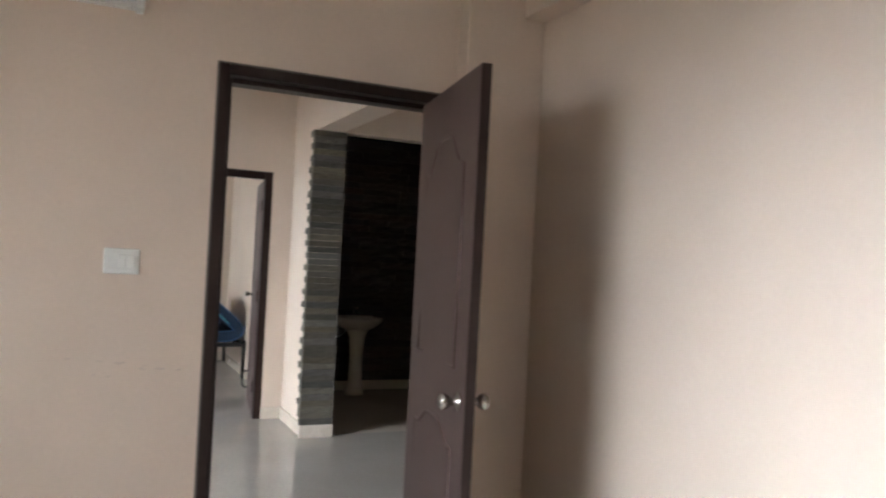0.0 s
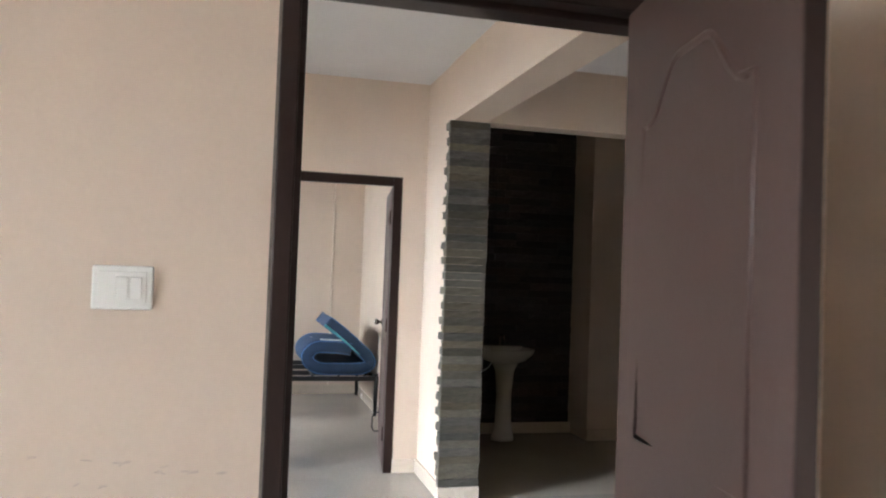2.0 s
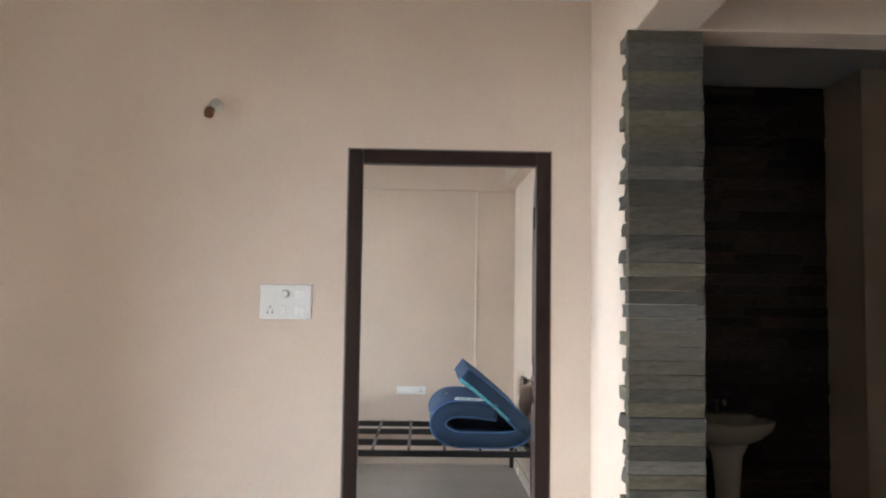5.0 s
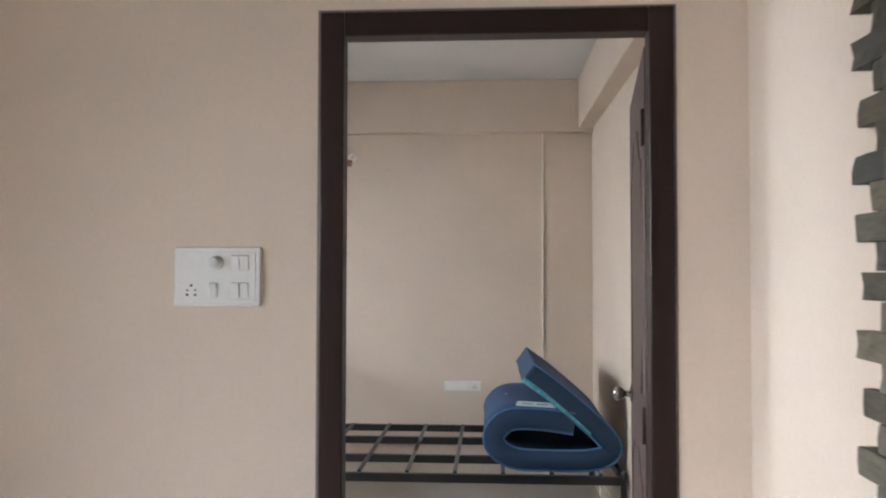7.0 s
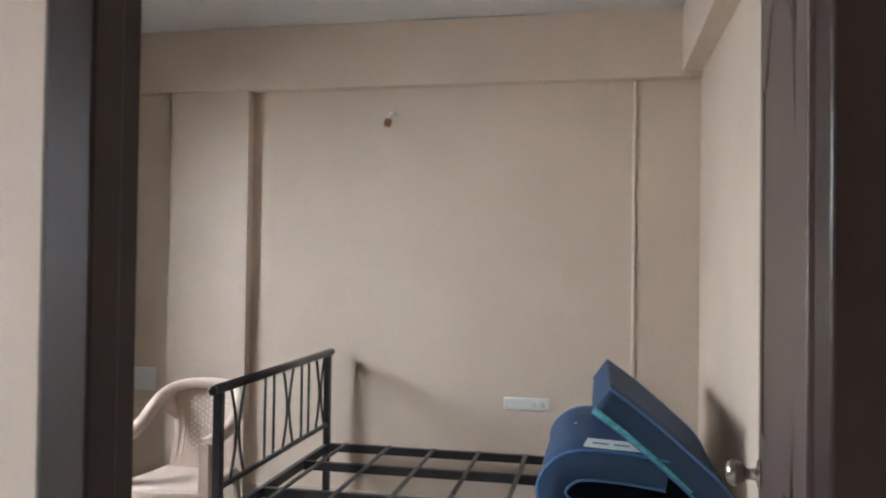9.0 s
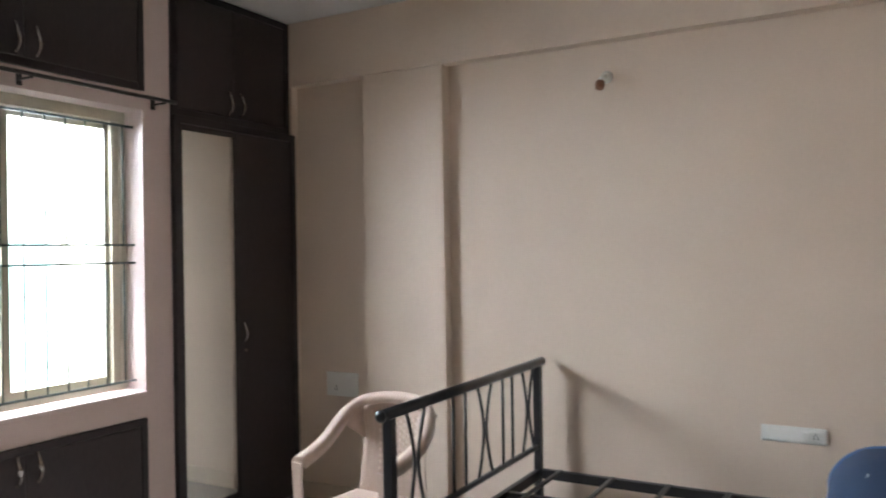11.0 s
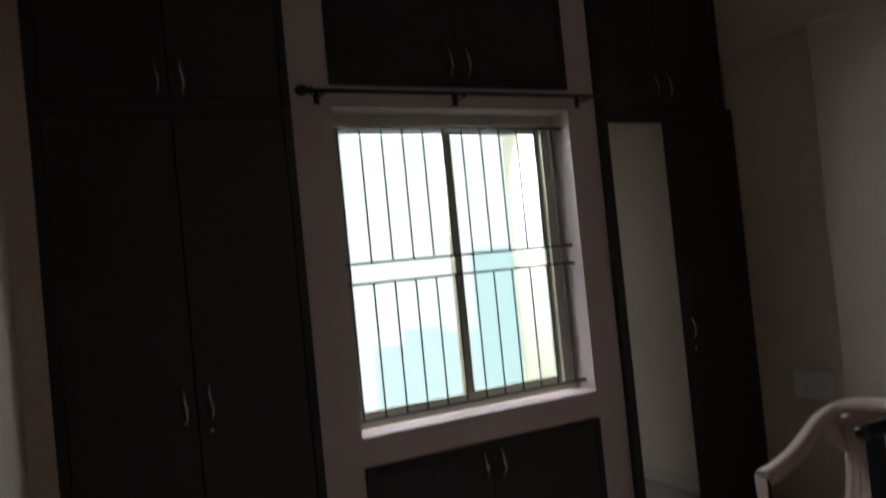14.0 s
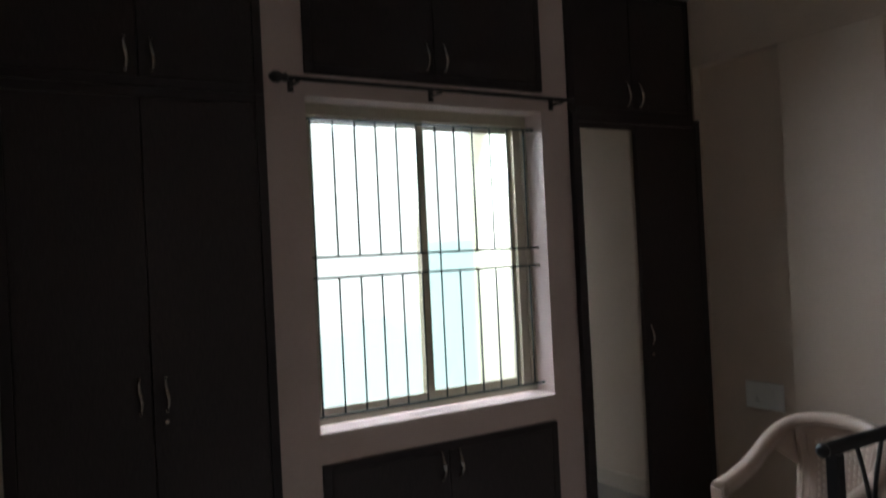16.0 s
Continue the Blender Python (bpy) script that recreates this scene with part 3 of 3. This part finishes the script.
part("foot_lower_rail", boxes((BX0 - 0.010, BY0 + 0.04, LZ - 0.010, BX0 + 0.010, BY1 - 0.04, LZ + 0.010), bevel=0.002), BLACK, bed)
n, span = 10, BY1 - BY0 - 0.08
fy = [BY0 + 0.04 + span * u for u in (0.12, 0.34, 0.42, 0.56, 0.70, 0.78, 0.92)]
for k, y in enumerate(fy):
    if k in (0, 3, 6):
        for s in (-1, 1):
            pts = [(BX0, y + s * (0.012 + 0.052 * abs(2 * i / n - 1) ** 1.6), LZ + 0.011 + (RZ - LZ - 0.03) * i / n) for i in range(n + 1)]
            part("curved_bar", tube(bmesh.new(), pts, 0.007, 8), BLACK, bed)
    else:
        part("bar", tube(bmesh.new(), [(BX0, y, LZ + 0.011), (BX0, y, RZ - 0.019)], 0.007, 8), BLACK, bed)
for y in (BY0 + 0.02, BY0 + 0.44, BY1 - 0.42, BY1 - 0.02):
    part("long_rail", boxes((BX0 + 0.02, y - 0.016, BZ - 0.045, BX1 - 0.02, y + 0.016, BZ), bevel=0.003), BLACK, bed)
for k in range(8):
    x = BX0 + 0.12 + 0.256 * k
    part("slat", boxes((x - 0.011, BY0 + 0.03, BZ - 0.001, x + 0.011, BY1 - 0.03, BZ + 0.010), bevel=0.002, seg=1), BLACK, bed)
for x in (BX0, BX1):
    part("end_rail", boxes((x - 0.013, BY0 + 0.04, BZ - 0.05, x + 0.013, BY1 - 0.04, BZ - 0.002), bevel=0.003), BLACK, bed)


# ---- folded mattress on the bed ----
def smooth(points, steps=6):
    """A Catmull-Rom curve through points."""
    p = [Vector(q) for q in points]
    p = [2 * p[0] - p[1]] + p + [2 * p[-1] - p[-2]]
    out = []
    for a, b, c, d in zip(p, p[1:], p[2:], p[3:]):
        for k in range(steps):
            t = k / steps
            out.append(0.5 * (2 * b + (c - a) * t + (2 * a - 5 * b + 4 * c - d) * t * t + (3 * b - a - 3 * c + d) * t ** 3))
    return out + [p[-2]]


FOLD = [(1.643, 0.925), (1.779, 0.826), (1.936, 0.695), (2.056, 0.581), (2.077, 0.507), (1.978, 0.463), (1.748, 0.458), (1.58, 0.466), (1.481, 0.518), (1.463, 0.596), (1.544, 0.669), (1.706, 0.675), (1.889, 0.654)]
MY0, MY1 = 9.218, 10.158
line = smooth([(x, 0, z) for x, z in FOLD])
THICK = 0.111
sides = []
for i, p in enumerate(line):
    d = (line[min(i + 1, len(line) - 1)] - line[max(i - 1, 0)]).normalized()
    nrm = Vector((-d.z, 0, d.x))
    sides.append((p + nrm * THICK / 2, p - nrm * THICK / 2))
matt = thing("mattress", pose(0, 0, 0), "navy blue foam mattress folded over on the bed", "mattress")
bm = bmesh.new()
rings = []
for i, (a, b) in enumerate(sides):
    ring = []
    for v, u in [(0.0, 0.1), (0.0, 0.9), (0.012, 1.0), (0.25, 1.0), (0.5, 1.0), (0.75, 1.0), (0.988, 1.0), (1.0, 0.9), (1.0, 0.1), (0.988, 0.0), (0.75, 0), (0.5, 0), (0.25, 0), (0.012, 0.0)]:
        q = a.lerp(b, u)
        q.y = MY0 + (MY1 - MY0) * v
        w = noise.noise(q * 7.0) * 0.006 + noise.noise(q * 23.0) * 0.003
        q += (a - b).normalized() * w * (1 if u in (0, 1.0, 0.0) else 0.3)
        ring.append(bm.verts.new(q))
    rings.append(ring)
for a, b in zip(rings, rings[1:]):
    for k in range(len(a)):
        bm.faces.new((a[k], a[(k + 1) % len(a)], b[(k + 1) % len(a)], b[k])).smooth = True
bm.faces.new(rings[0][::-1])
bm.faces.new(rings[-1])
cover = part("cover", bm, BLUE, matt)
for y in (MY0 + 0.004, MY1 - 0.004):
    for side in (0, 1):
        part("piping", tube(bmesh.new(), [(s[side].x, y, s[side].z) for s in sides], 0.006, 6), PIPING, cover, "bright blue piping cord")
bm = bmesh.new()
flap = [(s[1] + (s[0] - s[1]) * 0.10) for s in sides[:16]]
tube(bm, [(q.x, MY0 - 0.001, q.z) for q in flap], [0.014 - 0.0006 * k for k in range(len(flap))], 8)
part("lining", bm, TEAL, matt, "teal patterned lining showing at the edge")
bm = boxes((-0.11, -0.075, 0, 0.11, 0.075, 0.002))
lab = part("label", bm, LABEL, matt, "white printed paper label")
lab.matrix_basis = pose(1.695, 9.32, 0.737, 0, 1.5, -6)
for x in (-0.05, 0.03):
    t_ = part("print", boxes((x - 0.03, -0.02, 0.0021, x + 0.03, 0.008, 0.0028)), INK, lab)
part("strap", tube(bmesh.new(), [(1.476, 9.343, 0.675), (1.502, 9.531, 0.699), (1.539, 9.782, 0.724)], 0.004, 6), LABEL, matt, "thin pale tie string")


# ---- plastic chair ----
def swept(bm, pts, profile, widths):
    """A closed section carried along pts; widths scale it across and up at each point."""
    rings = []
    for i, p in enumerate(pts):
        d = (pts[min(i + 1, len(pts) - 1)] - pts[max(i - 1, 0)]).normalized()
        side = d.cross(Vector((0, 0, 1))).normalized()
        up = side.cross(d).normalized()
        w, h = widths(i / (len(pts) - 1))
        rings.append([bm.verts.new(p + side * w * a + up * h * b) for a, b in profile])
    for a, b in zip(rings, rings[1:]):
        for k in range(len(a)):
            bm.faces.new((a[k], a[(k + 1) % len(a)], b[(k + 1) % len(a)], b[k])).smooth = True
    bm.faces.new(rings[0][::-1])
    bm.faces.new(rings[-1])
    return bm


def sheet(bm, rows, thick, skip=None):
    """A moulded skin through a grid of points, thickened; skip(j, i) leaves holes."""
    grid = [[bm.verts.new(p) for p in row] for row in rows]
    for j, (a, b) in enumerate(zip(grid, grid[1:])):
        for i in range(len(a) - 1):
            if not (skip and skip(j, i)):
                bm.faces.new((a[i], a[i + 1], b[i + 1], b[i])).smooth = True
    bmesh.ops.recalc_face_normals(bm, faces=bm.faces[:])
    bmesh.ops.solidify(bm, geom=bm.faces[:], thickness=thick)
    return bm


def plastic_chair(m, label):
    """Front towards -y; one band makes the arms and the top of the back."""
    root = thing("plastic_chair", m, label, "chair")
    N = 18

    def seat_at(u, v):
        half = 0.213 - 0.033 * v
        lip = max(0, (0.16 - v) / 0.16)
        y = -0.215 + 0.40 * v - 0.030 * (1 - u * u) * (1 - v)
        z = 0.434 - 0.020 * (1 - u ** 4) * min(1, 2.2 * v) - 0.018 * v - 0.036 * lip ** 2 - 0.012 * abs(u) ** 8
        return Vector((u * half, y, z))

    part("seat", sheet(bmesh.new(), [[seat_at(i / N * 2 - 1, j / N) for i in range(N + 1)] for j in range(N + 1)], 0.008), CHAIR, root)
    # skirts: arched between the legs
    def skirt(a, b, bow, drop):
        rows = []
        for j in range(5):
            row = []
            for i in range(15):
                u = i / 14 * 2 - 1
                low = 0.358 - drop * abs(u) ** 5
                p = a.lerp(b, i / 14)
                p.y -= bow * (1 - u * u)
                p.z = 0.404 + (low - 0.404) * j / 4
                row.append(p)
            rows.append(row)
        return sheet(bmesh.new(), rows, 0.006)

    fl, fr, bl, br = Vector((-0.213, -0.222, 0)), Vector((0.213, -0.222, 0)), Vector((-0.182, 0.185, 0)), Vector((0.182, 0.185, 0))
    part("front_skirt", skirt(fl, fr, 0.032, 0.10), CHAIR, root)
    part("side_skirt", skirt(bl, fl, 0, 0.08), CHAIR, root)
    part("side_skirt", skirt(fr, br, 0, 0.08), CHAIR, root)
    part("rear_skirt", skirt(br, bl, -0.01, 0.08), CHAIR, root)

    # the back: solid sides, a pierced middle
    def shell(u, v):
        half = 0.178 - 0.075 * v + 0.10 * v ** 2.6
        return Vector((u * half, 0.172 + 0.055 * v + 0.020 * (1 - u * u), 0.385 + (0.802 - 0.050 * abs(u) ** 2.2 * v - 0.385) * v))

    U, V = 34, 30
    part("backrest", sheet(bmesh.new(), [[shell(i / U * 2 - 1, j / V) for i in range(U + 1)] for j in range(V + 1)], 0.007,
                           lambda j, i: 7 <= j <= 25 and 7 <= i <= 26 and i % 2 == 0 and (j + i // 2) % 2 == 0), CHAIR, root, "pierced lattice back")
    for s in (-1, 1):
        for u in (0.70, 0.86):
            part("back_rib", tube(bmesh.new(), [shell(s * u, v / 12) + Vector((0, -0.004, 0)) for v in range(1, 12)], 0.006, 6), CHAIR, root)
    # arms and top rail in one band of inverted U section
    right = [(0.204, -0.226, 0.618), (0.214, -0.12, 0.632), (0.222, -0.01, 0.660), (0.222, 0.075, 0.706), (0.204, 0.145, 0.760), (0.160, 0.195, 0.797), (0.085, 0.222, 0.814)]
    line = smooth([(-x, y, z) for x, y, z in right] + [(0, 0.230, 0.818)] + right[::-1], 5)
    band = [(-1, -1), (-1, 0.3), (-0.72, 0.85), (0, 1), (0.72, 0.85), (1, 0.3), (1, -1), (0.82, -1), (0.72, 0.2), (-0.72, 0.2), (-0.82, -1)]
    part("arm_band", swept(bmesh.new(), line, band, lambda t: (0.030 - 0.008 * math.sin(math.pi * t), 0.024)), CHAIR, root, "arms running into the rounded top of the back")
    for s in (-1, 1):
        # the band's inner face widens into the back behind the arm
        web = [[shell(s * 0.96, v).lerp(Vector(q), w) for w in (0, 0.33, 0.66, 1)] for v, q in
               ((0.62, (s * 0.213, 0.10, 0.713)), (0.74, (s * 0.204, 0.14, 0.745)), (0.86, (s * 0.184, 0.17, 0.772)), (0.97, (s * 0.155, 0.197, 0.791)))]
        part("arm_web", sheet(bmesh.new(), web, 0.006), CHAIR, root)

        def leg(name, rows, turn):
            bm = bmesh.new()
            rings = []
            for z, x, y, w in rows:
                e = 0.007
                prof = [(0, 0), (-w, 0), (-w, e), (-e, e), (-e, w * 1.25), (0, w * 1.25)]
                rings.append([bm.verts.new((s * (x + a), y + turn * b, z)) for a, b in prof])
            for a, b in zip(rings, rings[1:]):
                for k in range(len(a)):
                    bm.faces.new((a[k], a[(k + 1) % len(a)], b[(k + 1) % len(a)], b[k]))
            bm.faces.new(rings[0])
            bm.faces.new(rings[-1])
            bmesh.ops.bevel(bm, geom=[e_ for e_ in bm.edges if abs(e_.verts[0].co.z - e_.verts[1].co.z) > 0.01], offset=0.0025, segments=2, profile=0.5, affect="EDGES")
            return part(name, bm, CHAIR, root)

        leg("arm_post", ((0.622, 0.226, -0.244, 0.052), (0.55, 0.223, -0.240, 0.044), (0.46, 0.221, -0.236, 0.046), (0.395, 0.221, -0.232, 0.050)), 1)
        leg("front_leg", ((0.402, 0.220, -0.231, 0.060), (0.34, 0.220, -0.233, 0.048), (0.20, 0.224, -0.240, 0.036), (0.0, 0.232, -0.250, 0.028)), 1)
        leg("rear_leg", ((0.392, 0.188, 0.195, 0.050), (0.33, 0.190, 0.200, 0.040), (0.18, 0.200, 0.215, 0.032), (0.0, 0.214, 0.235, 0.026)), -1)
        part("foot", boxes((s * 0.222 - 0.018, -0.256, 0.0, s * 0.222 + 0.018, -0.218, 0.008), bevel=0.003), CHAIR, root)
    return root


plastic_chair(pose(-0.290, 9.622, 0, 0, 0, 3), "beige plastic armchair standing by the bed's foot")

# ---- ceiling fan ----
FZ = 2.555
fan = thing("ceiling_fan", pose(0.02, 8.95, 0), "brown three-blade ceiling fan at rest", "ceiling fan")
part("canopy", lathe(bmesh.new(), [(0.055, CEIL), (0.05, CEIL - 0.03), (0.02, CEIL - 0.055)]), FANPAINT, fan)
part("down_rod", tube(bmesh.new(), [(0, 0, CEIL - 0.05), (0, 0, FZ + 0.05)], 0.011, 10), FANPAINT, fan)
part("motor", lathe(bmesh.new(), [(0.03, FZ + 0.07), (0.09, FZ + 0.05), (0.105, FZ + 0.01), (0.105, FZ - 0.02), (0.08, FZ - 0.045), (0.02, FZ - 0.055)]), FANPAINT, fan)
for a in (31, 151, 271):
    bm = bmesh.new()
    outline = [(0.16, -0.045), (0.57, -0.065), (0.60, -0.03), (0.585, 0.06), (0.16, 0.05)]
    for z in (0.003, -0.003):
        bm.faces.new([bm.verts.new((x, y, z + y * 0.16)) for x, y in outline])
    bm.verts.ensure_lookup_table()
    for k in range(5):
        bm.faces.new((bm.verts[k], bm.verts[(k + 1) % 5], bm.verts[5 + (k + 1) % 5], bm.verts[5 + k]))
    box(bm, 0.09, -0.02, -0.003, 0.22, 0.02, 0.003)
    b = part("blade", bm, FANPAINT, fan)
    b.matrix_basis = pose(0, 0, FZ, 0, 0, a)

# ---- wash basin ----
basin = thing("pedestal_basin", pose(3.09, 8.02, 0), "white ceramic pedestal wash basin by the slate wall", "wash basin")
part("pedestal", lathe(bmesh.new(), [(0.105, 0), (0.10, 0.03), (0.075, 0.12), (0.068, 0.40), (0.085, 0.60), (0.13, 0.70)], sx=1.0, sy=0.95), CERAMIC, basin)
part("bowl", lathe(bmesh.new(), [(0.09, 0.66), (0.19, 0.70), (0.255, 0.755), (0.27, 0.79), (0.265, 0.805), (0.235, 0.80), (0.20, 0.765), (0.12, 0.725), (0.03, 0.715)], sy=0.80), CERAMIC, basin)
part("deck", boxes((-0.21, 0.10, 0.755, 0.21, 0.228, 0.815), bevel=0.015), CERAMIC, basin)
bm = tube(bmesh.new(), [(0, 0.15, 0.815), (0, 0.15, 0.89), (0, 0.12, 0.915), (0, 0.04, 0.905), (0, 0.03, 0.88)], 0.010, 10)
box(bm, -0.03, 0.142, 0.89, 0.03, 0.158, 0.90)
part("tap", bm, STEEL, basin, "chrome pillar tap")
part("hose", tube(bmesh.new(), smooth([(-0.06, 0.12, 0.72), (-0.12, 0.10, 0.62), (-0.20, 0.14, 0.58), (-0.24, 0.225, 0.64)]), 0.006, 6), PLASTIC, basin, "white inlet hose")

# ---- outside ----


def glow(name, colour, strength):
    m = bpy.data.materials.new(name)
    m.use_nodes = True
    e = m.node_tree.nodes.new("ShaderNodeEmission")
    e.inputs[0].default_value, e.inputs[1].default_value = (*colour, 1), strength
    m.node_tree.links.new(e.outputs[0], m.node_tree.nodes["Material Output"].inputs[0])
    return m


# building glow stands in for daylight and haze; BACK is the sky
HAZE_GLOW = glow("pale blue haze painted as glow", (0.74, 0.98, 1.0), 6.6)
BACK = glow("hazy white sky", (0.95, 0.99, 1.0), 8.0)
FAR_HAZE_GLOW = glow("whitish haze painted as glow", (0.80, 0.98, 1.0), 6.9)
structure("backdrop", boxes((-52, -150, -9.0, -51, 260, 120)), BACK, "white hazy sky at the horizon", "sky")
# self-lit blocks: haze and daylight lie in their emission colour
structure("backdrop_buildings", boxes((-50.9, 37.3, -9.0, -50.2, 41.6, 2.6)), HAZE_GLOW, "pale blue building, its haze and daylight painted as glow", "building")
structure("backdrop_skyline", boxes((-50.9, 28.5, -9.0, -50.4, 31.0, -3.9), (-50.9, 31.01, -9.0, -50.3, 34.2, -2.9), (-50.9, 34.21, -9.0, -50.4, 37.0, -3.5)), FAR_HAZE_GLOW, "faint low buildings, their haze and daylight painted as glow", "buildings")
structure("wall_outer", boxes((W - 1.6, 10.12, -9.0, W - 0.76, 10.74, 4.0), (W - 0.762, 9.60, 0.0, W - 0.26, 9.636, CEIL), (W - 0.765, 9.6361, 0.0, W - 0.7505, 10.12, CEIL)), YELLOW, "pale yellow outer wall beside the window", "wall")


# ---- slate cladding, strip by strip ----
def stone_mesh(name, w, d, h, mat):
    """A split-faced strip with a rough front towards -y, from x 0 to w, z 0 to h."""
    bm = bmesh.new()
    n = max(2, int(w / 0.06))
    front = [[bm.verts.new((w * i / n, -d + random.uniform(-0.004, 0.004), h * j / 2)) for i in range(n + 1)] for j in range(3)]
    back = [[bm.verts.new((w * i / n, 0, h * j / 2)) for i in (0, n)] for j in (0, 2)]
    for a, b in zip(front, front[1:]):
        for i in range(n):
            bm.faces.new((a[i], a[i + 1], b[i + 1], b[i]))
    bm.faces.new([back[1][0], back[1][1]] + front[2][::-1])
    bm.faces.new([back[0][1], back[0][0]] + front[0])
    bm.faces.new((back[0][0], back[1][0], front[2][0], front[1][0], front[0][0]))
    bm.faces.new((back[1][1], back[0][1], front[0][-1], front[1][-1], front[2][-1]))
    return mesh(name, bm, mat)


def clad(parent, x0, x1, y, z0, z1, course, mat, lengths, quoin=0.0, quoin_right=0.0, seed=1):
    random.seed(seed)
    kinds = {}
    z, row = z0, 0
    while z < z1 - 0.01:
        h = min(course, z1 - z)
        x = x0 - (quoin if row % 2 else 0)
        end = x1 + (quoin_right if row % 2 else 0)
        while x < end - 0.005:
            w = round(min(random.choice(lengths), end - x), 3)
            if end - x - w < 0.06:
                w = round(end - x, 3)
            d = random.choice((0.028, 0.033, 0.036, 0.041))
            key = (w, d, round(h, 3), random.randrange(2))
            if key not in kinds:
                kinds[key] = stone_mesh("stone", w - 0.002, d, h - 0.002, mat)
            ob = new("stone", kinds[key])
            ob.location = (x, y, z)
            ob.parent = parent
            x += w
        z += course
        row += 1


stub = bpy.data.objects["wall_stub"]
clad(stub, 2.050, 2.318, 6.269, 0.10, 2.433, 0.0486, STONE, (0.40,), seed=3)
front_wall = bpy.data.objects["wall_passage_front"]
clad(front_wall, 3.55, 3.76, 6.269, 0.0, 2.433, 0.0486, STONE, (0.24, 0.30), quoin_right=0.02, seed=5)
back_wall = bpy.data.objects["wall_passage_north"]
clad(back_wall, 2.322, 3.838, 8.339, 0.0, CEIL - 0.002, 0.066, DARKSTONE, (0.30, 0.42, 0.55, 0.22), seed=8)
side = thing("slate_return", pose(3.579, 6.394, 0, 0, 0, -90), "slate strip cladding on the pillar's side", "cladding")
random.seed(9)
for k in range(48):
    ob = new("stone", stone_mesh("stone", 0.118, random.choice((0.026, 0.03)), 0.0466, STONE))
    ob.location = (0.002, 0, 0.0486 * k)
    ob.parent = side
corner = thing("slate_return", pose(2.084, 6.272, 0, 0, 0, -90), "slate corner strips alternating long and short on the white wall", "cladding")
random.seed(11)
for k in range(48):
    long_ = 0.105 if k % 2 else 0.045
    ob = new("stone", stone_mesh("stone", long_, random.choice((0.021, 0.026, 0.031)), min(0.0466, 2.431 - 0.10 - 0.0486 * k), STONE))
    ob.location = (-long_, 0, 0.10 + 0.0486 * k)
    ob.parent = corner

# ---- kitchen counter in the dark room ----
kitchen = thing("kitchen_counter", pose(4.75, 6.45, 0), "dark kitchen counter in the unlit room", "counter")
part("cabinet", boxes((0, 0, 0, 0.55, 1.85, 0.82), bevel=0.004), WENGE, kitchen)
part("worktop", boxes((-0.03, 0, 0.821, 0.57, 1.87, 0.86), bevel=0.005), GROUT_SHADE, kitchen)
